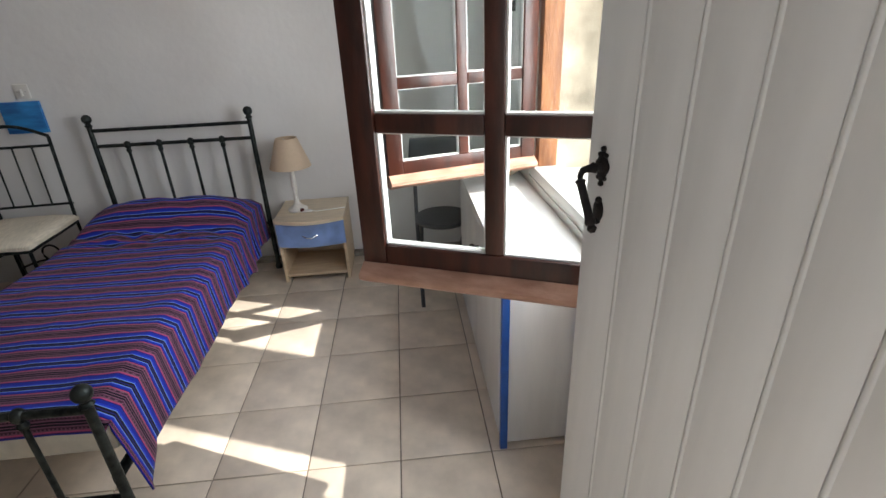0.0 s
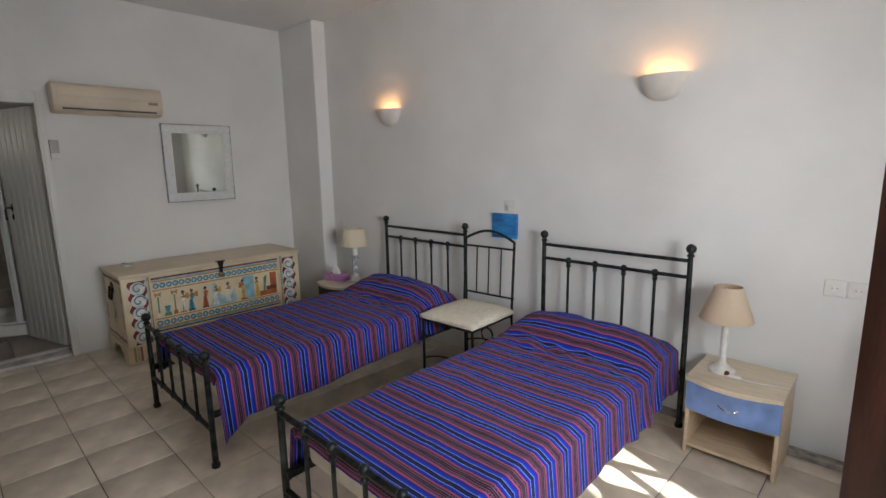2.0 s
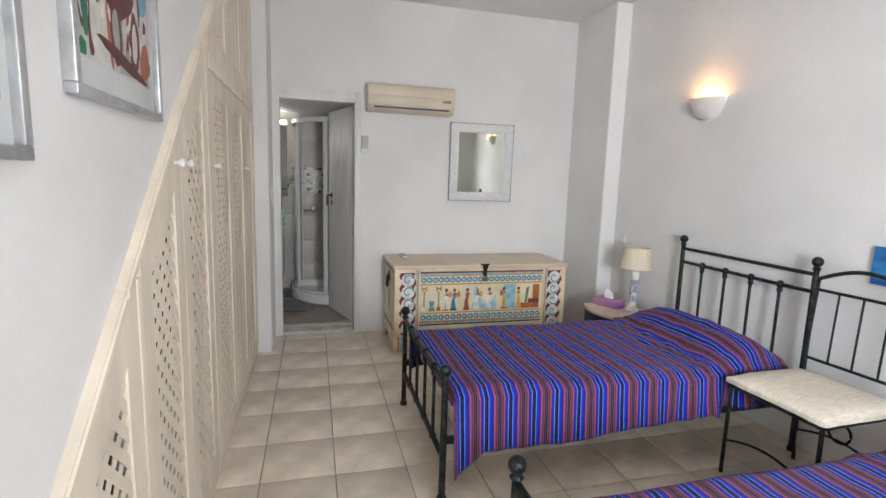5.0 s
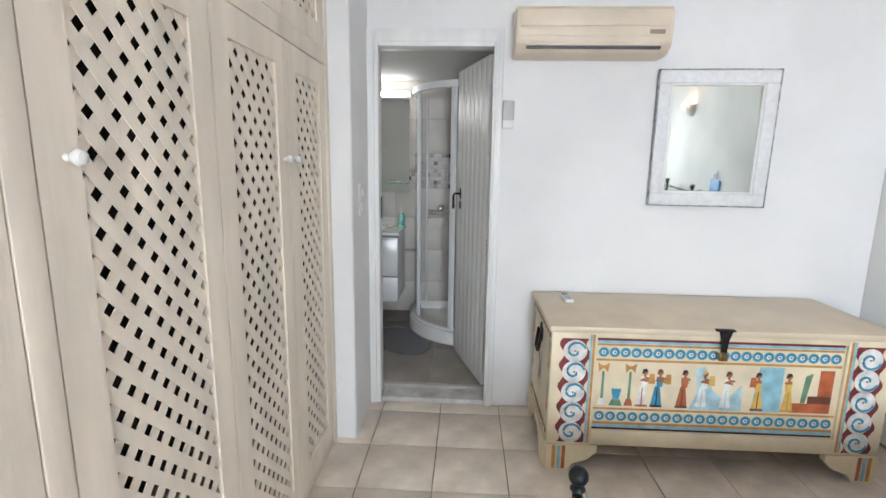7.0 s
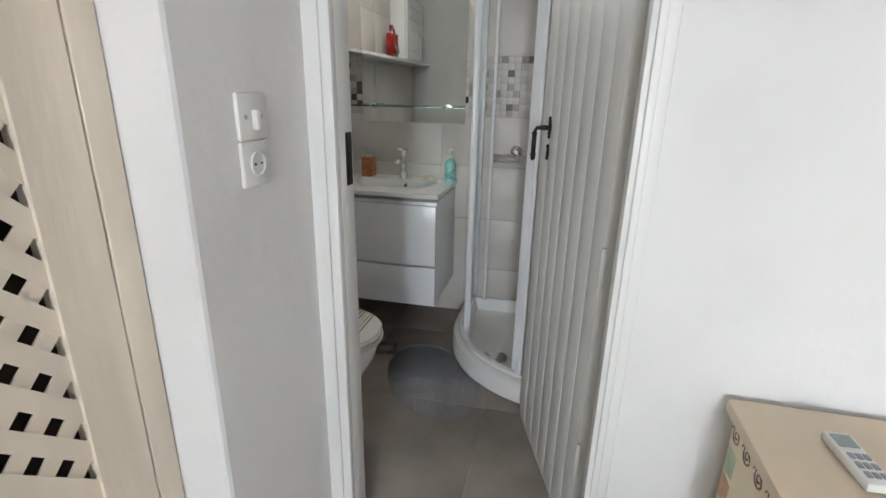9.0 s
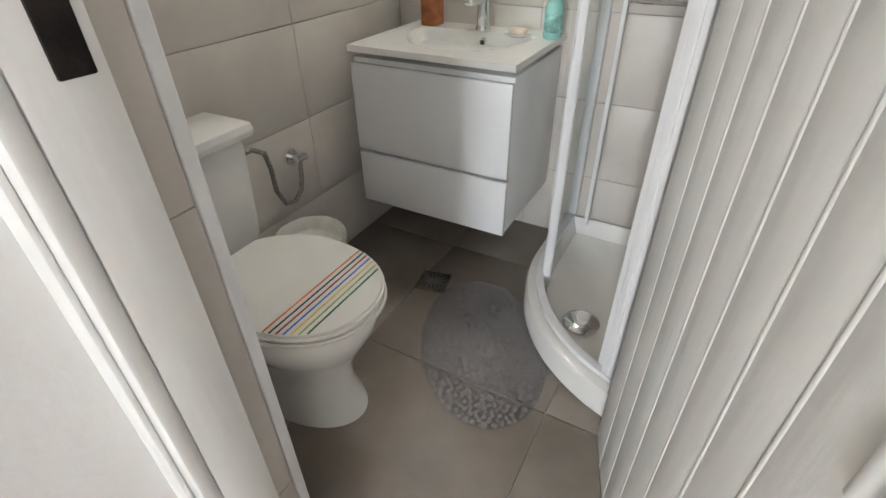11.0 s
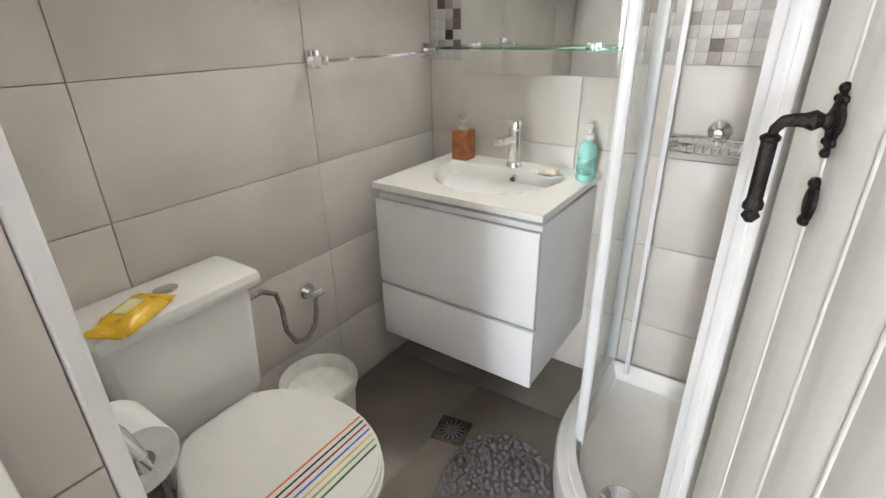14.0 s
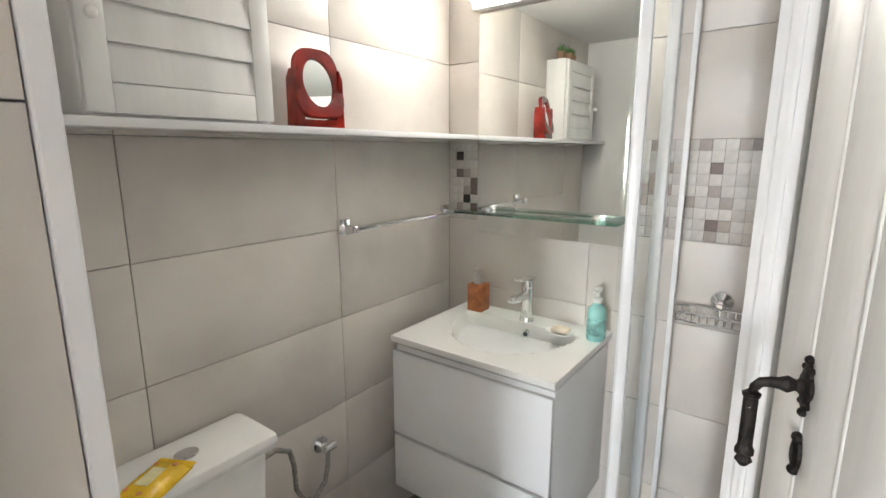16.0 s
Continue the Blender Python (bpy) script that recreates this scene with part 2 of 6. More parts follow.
def stripe_mat():
    """Woven cotton throw: many narrow stripes across the bed."""
    m = bpy.data.materials.new("striped_woven_throw")
    m.use_nodes = True
    nt = m.node_tree
    b = nt.nodes["Principled BSDF"]
    b.inputs["Roughness"].default_value = 0.85
    b.inputs["Specular IOR Level"].default_value = 0.25
    b.inputs["Sheen Weight"].default_value = 0.05
    at = nt.nodes.new("ShaderNodeUVMap")
    at.uv_map = "cloth"
    sep = nt.nodes.new("ShaderNodeSeparateXYZ")
    nt.links.new(at.outputs[0], sep.inputs[0])
    mul = nt.nodes.new("ShaderNodeMath")
    mul.operation = "MULTIPLY"
    mul.inputs[1].default_value = 1 / 0.111
    fr = nt.nodes.new("ShaderNodeMath")
    fr.operation = "FRACT"
    nt.links.new(sep.outputs[1], mul.inputs[0])
    nt.links.new(mul.outputs[0], fr.inputs[0])
    blue, navy, black, mauve, pink, royal, pale = (0.010, 0.026, 0.38), (0.006, 0.009, 0.11), (0.008, 0.005, 0.016), (0.215, 0.092, 0.155), (0.56, 0.085, 0.20), (0.012, 0.048, 0.60), (0.20, 0.35, 0.85)
    stops = [(0.0, pink), (0.030, mauve), (0.105, (0.10, 0.035, 0.065)), (0.130, mauve), (0.165, black), (0.215, mauve), (0.240, black), (0.290, mauve), (0.335, (0.10, 0.035, 0.065)), (0.365, mauve), (0.425, pink),
             (0.455, navy), (0.480, blue), (0.545, royal), (0.585, pale), (0.610, black), (0.660, (0.012, 0.018, 0.17)), (0.700, black), (0.765, pale), (0.790, royal), (0.850, blue), (0.955, navy), (0.978, (0.30, 0.05, 0.25))]
    col = ramp(nt, fr.outputs[0], stops, True)
    wv = nt.nodes.new("ShaderNodeTexNoise")
    wv.inputs["Scale"].default_value, wv.inputs["Detail"].default_value = 260, 2
    tc = nt.nodes.new("ShaderNodeTexCoord")
    nt.links.new(tc.outputs["Object"], wv.inputs["Vector"])
    mx = nt.nodes.new("ShaderNodeMix")
    mx.data_type, mx.blend_type = "RGBA", "MULTIPLY"
    mx.inputs[0].default_value = 0.40
    nt.links.new(col, mx.inputs[6])
    nt.links.new(wv.outputs[0], mx.inputs[7])
    br = nt.nodes.new("ShaderNodeBrightContrast")
    br.inputs[1].default_value = 0.0
    nt.links.new(mx.outputs[2], br.inputs[0])
    # rows of dark stitches running along two of the stripes
    def op(kind, x, y=None):
        n = nt.nodes.new("ShaderNodeMath")
        n.operation = kind
        for slot, v in enumerate((x, y)):
            if v is None:
                continue
            if isinstance(v, (int, float)):
                n.inputs[slot].default_value = v
            else:
                nt.links.new(v, n.inputs[slot])
        return n.outputs[0]
    along = op("LESS_THAN", op("FRACT", op("MULTIPLY", sep.outputs[0], 1 / 0.011)), 0.55)
    row1 = op("LESS_THAN", op("ABSOLUTE", op("SUBTRACT", fr.outputs[0], 0.088)), 0.024)
    row2 = op("LESS_THAN", op("ABSOLUTE", op("SUBTRACT", fr.outputs[0], 0.365)), 0.024)
    stitch = op("MULTIPLY", op("MULTIPLY", along, op("ADD", row1, row2)), 0.85)
    st = nt.nodes.new("ShaderNodeMix")
    st.data_type = "RGBA"
    nt.links.new(stitch, st.inputs[0])
    nt.links.new(br.outputs[0], st.inputs[6])
    st.inputs[7].default_value = (0.02, 0.008, 0.02, 1)
    nt.links.new(st.outputs[2], b.inputs["Base Color"])
    bp = nt.nodes.new("ShaderNodeBump")
    bp.inputs["Strength"].default_value, bp.inputs["Distance"].default_value = 0.35, 0.004
    nt.links.new(wv.outputs[0], bp.inputs["Height"])
    nt.links.new(bp.outputs[0], b.inputs["Normal"])
    return m


STRIPES = stripe_mat()


# ---- mesh helpers ----
def box(bm, x0, x1, y0, y1, z0, z1, bevel=0.0, m=None):
    r = bmesh.ops.create_cube(bm, size=1.0)
    vs = r["verts"]
    for v in vs:
        v.co = Vector((x0 + (v.co.x + 0.5) * (x1 - x0), y0 + (v.co.y + 0.5) * (y1 - y0), z0 + (v.co.z + 0.5) * (z1 - z0)))
    if bevel:
        es = list({e for v in vs for e in v.link_edges})
        r2 = bmesh.ops.bevel(bm, geom=es, offset=bevel, segments=2, affect="EDGES", profile=0.5)
        vs = list({v for f in r2["faces"] for v in f.verts} | {v for v in vs if v.is_valid})
    if m is not None:
        bmesh.ops.transform(bm, matrix=m, verts=[v for v in vs if v.is_valid])
    return bm


def rod(bm, p0, p1, r0, r1=None, seg=10):
    p0, p1 = Vector(p0), Vector(p1)
    d = p1 - p0
    mt = Matrix.Translation((p0 + p1) / 2) @ d.to_track_quat("Z", "Y").to_matrix().to_4x4()
    bmesh.ops.create_cone(bm, cap_ends=True, segments=seg, radius1=r0, radius2=r0 if r1 is None else r1, depth=d.length, matrix=mt)
    return bm


def ball(bm, c, r, seg=12, sz=1.0):
    bmesh.ops.create_uvsphere(bm, u_segments=seg, v_segments=max(6, seg * 2 // 3), radius=r, matrix=Matrix.Translation(c) @ Matrix.Diagonal((1, 1, sz, 1)))
    return bm


def tube(bm, pts, r, seg=8, closed=False):
    """A round bar swept along points."""
    pts = [Vector(p) for p in pts]
    n = len(pts)
    rings = []
    for i, p in enumerate(pts):
        a = pts[(i - 1) % n] if closed or i else p
        b = pts[(i + 1) % n] if closed or i < n - 1 else p
        q = (b - a).to_track_quat("Z", "Y")
        rings.append([bm.verts.new(p + q @ Vector((r * math.cos(k * 2 * math.pi / seg), r * math.sin(k * 2 * math.pi / seg), 0))) for k in range(seg)])
    for i in range(n if closed else n - 1):
        a, b = rings[i], rings[(i + 1) % n]
        for k in range(seg):
            bm.faces.new((a[k], a[(k + 1) % seg], b[(k + 1) % seg], b[k]))
    if not closed:
        bm.faces.new(rings[0][::-1])
        bm.faces.new(rings[-1])
    return bm


def lathe(bm, prof, c=(0, 0, 0), seg=24, sx=1.0, sy=1.0):
    """Turned shape from (radius, z) pairs, closed at both ends."""
    rings = []
    for r, z in prof:
        rings.append([bm.verts.new((c[0] + sx * r * math.cos(k * 2 * math.pi / seg), c[1] + sy * r * math.sin(k * 2 * math.pi / seg), c[2] + z)) for k in range(seg)])
    for a, b in zip(rings, rings[1:]):
        for k in range(seg):
            bm.faces.new((a[k], a[(k + 1) % seg], b[(k + 1) % seg], b[k]))
    bm.faces.new(rings[0][::-1])
    bm.faces.new(rings[-1])
    return bm


def prism(bm, outline, z0, z1, axis="z"):
    """A slab with the given outline, between two levels of an axis."""
    def at(p, h):
        return {"z": (p[0], p[1], h), "y": (p[0], h, p[1]), "x": (h, p[0], p[1])}[axis]
    a = [bm.verts.new(at(p, z0)) for p in outline]
    b = [bm.verts.new(at(p, z1)) for p in outline]
    n = len(outline)
    bm.faces.new(a[::-1])
    bm.faces.new(b)
    for i in range(n):
        bm.faces.new((a[i], a[(i + 1) % n], b[(i + 1) % n], b[i]))
    bmesh.ops.recalc_face_normals(bm, faces=bm.faces)
    return bm


def B():
    return bmesh.new()


def mesh_of(name, bm, material, smooth=False):
    bmesh.ops.recalc_face_normals(bm, faces=bm.faces)
    me = bpy.data.meshes.new(name)
    bm.to_mesh(me)
    bm.free()
    me.materials.append(material)
    if smooth:
        me.shade_smooth()
        me.set_sharp_from_angle(angle=radians(38))
    return me


def part(name, bm, material, parent, label="", smooth=True):
    ob = new(name, mesh_of(name, bm, material, smooth) if isinstance(bm, bmesh.types.BMesh) else bm)
    ob.parent = parent
    if label:
        tagged(ob, label)
    return ob


def thing(name, m, label, category, group="", kind=""):
    ob = new(name)
    ob.empty_display_size = 0.1
    ob.matrix_world = m
    return tagged(ob, label, category, group, kind)


def solid(name, bm, material, label, category, group="", kind="", m=None, smooth=True):
    ob = new(name, mesh_of(name, bm, material, smooth))
    if m is not None:
        ob.matrix_world = m
    return tagged(ob, label, category, group, kind)


def setting(name, bm, material, label, category, smooth=False):
    return solid(name, bm, material, label, category, "", "structure", None, smooth)


# ---- setting ----
CEIL_Z, WEST, SOUTH, EAST, CLOSET = 2.83, -4.755, 0.46, 0.665, 0.485


def north(x):
    """The head wall runs slightly askew."""
    return 3.39 + 0.025 * (x + 4.9)


floor = setting("floor", box(B(), -4.80, 0.98, -0.25, 3.60, -0.20, -0.006), GROUT, "dark grout bed under sand-coloured floor tiles", "floor")
setting("ground", box(B(), -400, 400, -400, 400, -0.40, -0.205), GROUND, "pale paved ground outside the room", "ground")
bm = B()
prism(bm, [(-4.905, 3.39), (0.90, 3.535), (0.90, 3.80), (-4.905, 3.80)], -0.01, CEIL_Z)
setting("wall_north", bm, PLASTER, "uneven white plastered wall behind the beds", "wall")
setting("column", box(B(), WEST - 0.002, -4.15, 3.27, 3.45, -0.01, CEIL_Z, 0.012), PLASTER, "white plastered corner column", "column")
bm = B()
box(bm, -4.905, WEST, -0.30, 0.568, -0.01, CEIL_Z)
box(bm, -4.8245, WEST, 0.568, 0.600, -0.01, 2.02)
box(bm, -4.905, WEST, 0.568, 0.600, 2.02, CEIL_Z)
box(bm, -4.905, WEST, 1.278, 3.60, -0.01, CEIL_Z)
box(bm, -4.905, WEST, 0.600, 1.278, 2.02, CEIL_Z)
setting("wall_west", bm, PLASTER, "white plastered wall with the bathroom doorway", "wall")
bm = B()
box(bm, WEST, -4.352, 0.20, 0.585, -0.01, CEIL_Z, 0.01)
setting("wall_stub", bm, PLASTER, "short white plastered pier beside the closet", "wall")
bm = B()
prism(bm, [(-0.10, -0.01), (-0.10, CEIL_Z), (-3.83, CEIL_Z), (-0.500, -0.01)], 0.30, SOUTH, "y")
box(bm, -0.10, EAST, 0.30, SOUTH, 2.07, CEIL_Z)
box(bm, EAST, 1.02, 0.30, SOUTH, -0.01, CEIL_Z)
setting("wall_south", bm, PLASTER, "white plastered wall hung with two pictures", "wall")
# closing walls and end liner; dark colour stands for shade behind the lattice
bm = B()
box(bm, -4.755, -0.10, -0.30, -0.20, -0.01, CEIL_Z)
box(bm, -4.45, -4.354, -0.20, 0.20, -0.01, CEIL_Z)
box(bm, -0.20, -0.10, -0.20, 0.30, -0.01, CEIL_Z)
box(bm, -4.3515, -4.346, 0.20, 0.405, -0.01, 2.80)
setting("wall_closet_back", bm, CLOSET_SHADE, "closet back wall coloured dark for the shade behind the lattice", "wall")
bm = B()
Y0, Y1, Z0, Z1 = 1.10, 2.45, 0.80, 1.98
OUT = EAST + 0.12
box(bm, EAST, OUT, SOUTH, Y0, -0.01, CEIL_Z)
box(bm, EAST, OUT, Y1, 3.60, -0.01, CEIL_Z)
box(bm, EAST, OUT, Y0, Y1, -0.01, Z0)
box(bm, EAST, OUT, Y0, Y1, Z1, CEIL_Z)
setting("wall_east", bm, PLASTER, "white plastered window wall", "wall")
bm = B()
box(bm, OUT, OUT + 0.24, 0.30, Y0 - 0.20, -0.2, CEIL_Z)
box(bm, OUT, OUT + 0.24, Y1 + 0.03, 3.60, -0.2, CEIL_Z)
box(bm, OUT, OUT + 0.24, Y0 - 0.20, Y1 + 0.03, -0.2, Z0 - 0.03)
box(bm, OUT, OUT + 0.24, Y0 - 0.20, Y1 + 0.03, Z1 + 0.02, CEIL_Z)
setting("wall_outside", bm, STONE, "rough limewashed stone outer wall and window reveal", "wall")
setting("ceiling", box(B(), -4.905, 1.10, -0.30, 3.80, CEIL_Z, CEIL_Z + 0.15), CEIL, "white painted bedroom ceiling", "ceiling")

# bathroom shell
BZ, LW, BW, RW, BC = 0.05, -0.09, -6.35, 1.50, 2.06
bath_floor = setting("floor_bathroom", box(B(), BW - 0.15, -4.88, LW - 0.1, RW + 0.1, -0.2, BZ - 0.004), BGROUT, "grey grout bed of the bathroom floor", "floor")
bath_left = setting("wall_bath_left", box(B(), BW - 0.15, -4.905, LW - 0.16, LW - 0.010, 0, BC), BGROUT, "tiled bathroom wall above the toilet", "wall")
bath_back = setting("wall_bath_back", box(B(), BW - 0.16, BW - 0.010, LW - 0.010, RW + 0.1, 0, BC), BGROUT, "tiled bathroom wall behind basin and shower", "wall")
bath_right = setting("wall_bath_right", box(B(), BW - 0.010, -4.905, RW + 0.010, RW + 0.16, 0, BC), BGROUT, "tiled bathroom wall beside the shower", "wall")
setting("ceiling_bathroom", box(B(), BW - 0.16, -4.905, LW - 0.16, RW + 0.16, BC, BC + 0.12), CEIL, "low white bathroom ceiling", "ceiling")
setting("threshold", box(B(), -4.905, WEST + 0.004, 0.642, 1.242, -0.05, 0.026, 0.004), mat("worn_white_marble", (0.55, 0.53, 0.50), 0.5, vary=0.15, scale=12), "worn pale stone door threshold", "threshold")
bm = B()
for z0, z1 in ((0.045, 0.325), (0.327, 0.905), (0.907, 1.46), (1.462, 2.018)):
    box(bm, -4.887, -4.827, 0.570, 0.588, z0, z1, 0.001)
setting("door_reveal", bm, BTILE, "beige tiled reveal beside the door frame", "trim")
setting("corner_trim", box(B(), -4.908, -4.888, 0.570, 0.592, 0.045, 2.018, 0.003), ALU_WHITE, "white metal tile corner trim", "trim")
bm = B()
box(bm, -1.0, EAST, 3.44, 3.50, 0.0, 0.03, 0.004)
for i, (xa, xb, ya) in enumerate(((-4.755, -4.15, 3.262),)):
    box(bm, xa, xb, ya, 3.28, 0.0, 0.012)
setting("baseboard", bm, mat("grey_mortar_skirting", (0.35, 0.32, 0.28), 0.9, vary=0.25, scale=20, bump=0.3), "thin grey mortar line where wall meets floor", "baseboard")

# door frame of the bathroom
dfrm = thing("door_frame", pose(0, 0, 0), "white painted timber door frame with moulded casing", "door frame", "", "structure")
for y0, y1 in ((0.565, 0.642), (1.242, 1.292)):
    bm = B()
    box(bm, WEST, WEST + 0.022, y0, y1, 0.0, 2.068, 0.004)
    box(bm, WEST + 0.022, WEST + 0.030, y0 + 0.012, y1 - 0.022, 0.0, 2.05, 0.003)
    part("casing", bm, WHITE_WOOD, dfrm)
bm = B()
box(bm, WEST, WEST + 0.0215, 0.642, 1.242, 1.98, 2.066, 0.004)
box(bm, WEST + 0.0215, WEST + 0.029, 0.63, 1.254, 2.0, 2.052, 0.003)
part("head_casing", bm, WHITE_WOOD, dfrm)
for y0, y1 in ((0.600, 0.642), (1.242, 1.278)):
    part("jamb", box(B(), -4.826 if y0 < 1 else -4.782, WEST, y0, y1, 0.045, 1.98, 0.003), WHITE_WOOD, dfrm)
part("head_jamb", box(B(), -4.85, WEST, 0.642, 1.242, 1.98, 2.018, 0.003), WHITE_WOOD, dfrm)
part("strike_plate", box(B(), -4.815, -4.785, 0.640, 0.645, 1.08, 1.20, 0.002), BLACK_IRON, dfrm, "black iron strike plate")


def lever(parent, m, side=1, swing=0.0):
    """Rose, neck and drooping turned grip of a wrought handle. Local: door face is y=0, out is -y."""
    bm = B()
    for k in range(3):
        prof = (0.024, 0.017, 0.010)[k]
        lathe(bm, [(prof, 0), (prof, 0.006), (prof * 0.6, 0.009)], seg=14, sy=1.0 if k == 0 else 2.6 - k * 0.2)
    for s in (-1, 1):
        ball(bm, (0, s * 0.045, 0.003), 0.008)
        ball(bm, (0.012, s * 0.03, 0.003), 0.006)
        ball(bm, (-0.012, s * 0.03, 0.003), 0.006)
    bmesh.ops.transform(bm, matrix=Matrix.Rotation(radians(90), 4, "X"), verts=bm.verts)
    rose = part("rose", bm, BLACK_IRON, parent, "black wrought iron handle plate")
    rose.matrix_local = m @ Matrix.Scale(0.64, 4)
    bm = B()
    lathe(bm, [(0.010, 0), (0.012, 0.012), (0.008, 0.018), (0.013, 0.03), (0.009, 0.042), (0.008, 0.058)], seg=12)
    bmesh.ops.transform(bm, matrix=Matrix.Rotation(radians(90), 4, "X"), verts=bm.verts)
    tube(bm, [(0, -0.055, 0), (0, -0.068, -0.002), (side * 0.004, -0.076, -0.012), (side * 0.006, -0.078, -0.026)], 0.008)
    prof = [(0.009, -0.004), (0.0152, 0.0), (0.0145, 0.004)]
    for i in range(9):
        prof += [(0.0122, 0.006 + i * 0.009), (0.0117, 0.0105 + i * 0.009)]
    prof += [(0.016, 0.090), (0.0155, 0.096), (0.010, 0.100), (0.0145, 0.107), (0.006, 0.116)]
    g = B()
    lathe(g, prof, seg=12)
    bmesh.ops.transform(g, matrix=Matrix.Translation((side * 0.006, -0.078, -0.022)) @ Matrix.Rotation(radians(180), 4, "X"), verts=g.verts)
    t = bpy.data.meshes.new("tmp")
    g.to_mesh(t)
    g.free()
    bm.from_mesh(t)
    bpy.data.meshes.remove(t)
    grip = part("lever", bm, BLACK_IRON, parent, "turned black iron lever hanging down")
    grip.matrix_local = m @ Matrix.Rotation(radians(swing), 4, "Y") @ Matrix.Diagonal((0.48, 0.62, 0.74, 1))
    bm = B()
    lathe(bm, [(0.014, 0), (0.014, 0.005), (0.008, 0.008)], seg=14, sy=1.8)
    for s in (-1, 1):
        ball(bm, (0, s * 0.024, 0.003), 0.008)
    bmesh.ops.transform(bm, matrix=Matrix.Translation((0, 0, -0.098)) @ Matrix.Rotation(radians(90), 4, "X"), verts=bm.verts)
    key = part("keyhole_plate", bm, BLACK_IRON, parent, "black iron keyhole plate")
    key.matrix_local = m @ Matrix.Scale(0.78, 4)


def plank_door(m, width, height, boards, label, handle_z, handle_x, side, swing=0.0):
    """Boarded door: local x from the hinge, outer face y=0 looking to -y."""
    d = thing("door_1", m, label, "door", "boarded doors", "structure")
    w = width / boards
    bd = mesh_of("board", box(B(), 0.0004, w - 0.0004, 0.0, 0.032, 0, height, 0.0012), WHITE_WOOD, True)
    bead = mesh_of("bead", rod(B(), (0.005, 0.0028, 0), (0.005, 0.0028, height), 0.0045, seg=14), WHITE_WOOD, True)
    for i in range(boards):
        o = part("board", bd, None, d)
        o.location = (i * w, 0, 0)
        if i:
            b = part("bead", bead, None, d)
            b.location = (i * w, 0, 0)
    part("backing", box(B(), 0.002, width - 0.002, 0.032, 0.04, 0.004, height - 0.004), WHITE_WOOD, d)
    lever(d, Matrix.Translation((handle_x, 0, handle_z)), side, swing)
    for z in (0.25, 0.80, height - 0.25):
        bm = B()
        rod(bm, (width + 0.004, 0.0, z), (width + 0.004, 0.0, z + 0.09), 0.008)
        ball(bm, (width + 0.004, 0, z + 0.093), 0.007)
        part("hinge", bm, WHITE_WOOD, d, "painted-over iron hinge")
    return d


def leaf_pose(h, f, z):
    """Pose whose x axis runs from hinge h to free edge f."""
    return pose(h[0], h[1], z, 0, 0, math.degrees(math.atan2(f[1] - h[1], f[0] - h[0])))


# ---- doors and window ----
# bathroom door: its handle face looks towards the basin side, so the local frame is mirrored by hinging at the free side
H, F = (-4.862, 1.240), (-5.453, 1.048)
bath_door = plank_door(leaf_pose(F, H, 0.055), 0.594, 1.92, 7, "white boarded bathroom door standing open, black iron handle", 1.133, 0.092, -1)
bath_door.matrix_world = leaf_pose(F, H, 0.055)
H2, F2 = (0.655, 0.475), (0.425, 1.16)
entry_door = plank_door(leaf_pose(F2, H2, 0.02), 0.722, 2.0, 8, "white boarded entrance door opened into the room", 1.185, 0.036, -1, -28)
entry_door.matrix_world = leaf_pose(F2, H2, 0.02)


def casement(m, width, z0, rows, label):
    """Inward opening casement: local x from hinge to free edge, two panes across."""
    c = thing("window_casement", m, label, "window", "open casements", "structure")
    st, mt, ph = 0.062, 0.042, 0.266
    top = z0 + 0.07 + rows * ph + (rows - 1) * mt + 0.06
    for x in (0, width - st):
        part("stile", box(B(), x, x + st, -0.022, 0.022, z0, top, 0.005), MAHOGANY, c)
    part("bottom_rail", box(B(), st, width - st, -0.021, 0.021, z0, z0 + 0.07, 0.005), MAHOGANY, c)
    part("top_rail", box(B(), st, width - st, -0.021, 0.021, top - 0.06, top, 0.005), MAHOGANY, c)
    part("mullion", box(B(), width / 2 - mt / 2, width / 2 + mt / 2, -0.018, 0.018, z0 + 0.07, top - 0.06, 0.005), MAHOGANY, c)
    pw = width / 2 - mt / 2 - st
    for r in range(rows):
        za = z0 + 0.07 + r * (ph + mt)
        for xa in (st, width / 2 + mt / 2):
            if r:
                part("glazing_bar", box(B(), xa, xa + pw, -0.0175, 0.0175, za - mt, za, 0.005), MAHOGANY, c)
            p = part("pane", box(B(), xa, xa + pw, -0.002, 0.002, za, za + ph), GLASS, c, "", False)
            p.visible_shadow = False
            bm = B()
            for a, b, e, f in ((xa, xa + 0.002, za, za + ph), (xa + pw - 0.004, xa + pw, za, za + ph), (xa + 0.004, xa + pw - 0.004, za, za + 0.004), (xa + 0.004, xa + pw - 0.004, za + ph - 0.002, za + ph)):
                box(bm, a, b, -0.012, 0.012, e, f)
            part("putty", bm, WHITE_WOOD, c, "white putty bead", False)
    bm = B()
    prism(bm, [(-0.045, z0 - 0.03), (-0.02, z0 - 0.035), (0.03, z0 - 0.03), (0.055, z0 - 0.012), (0.055, z0 + 0.0), (0.022, z0 + 0.022), (-0.03, z0 + 0.018), (-0.05, z0 - 0.005)], 0.0, width, "x")
    part("drip_rail", bm, WORN_WOOD, c, "sun-bleached wooden drip rail")
    bm = B()
    rod(bm, (width - 0.03, -0.02, z0 + 0.62), (width - 0.03, -0.045, z0 + 0.62), 0.008)
    ball(bm, (width - 0.03, -0.05, z0 + 0.62), 0.016)
    part("knob", bm, BLACK_IRON, c, "black iron knob")
    return c


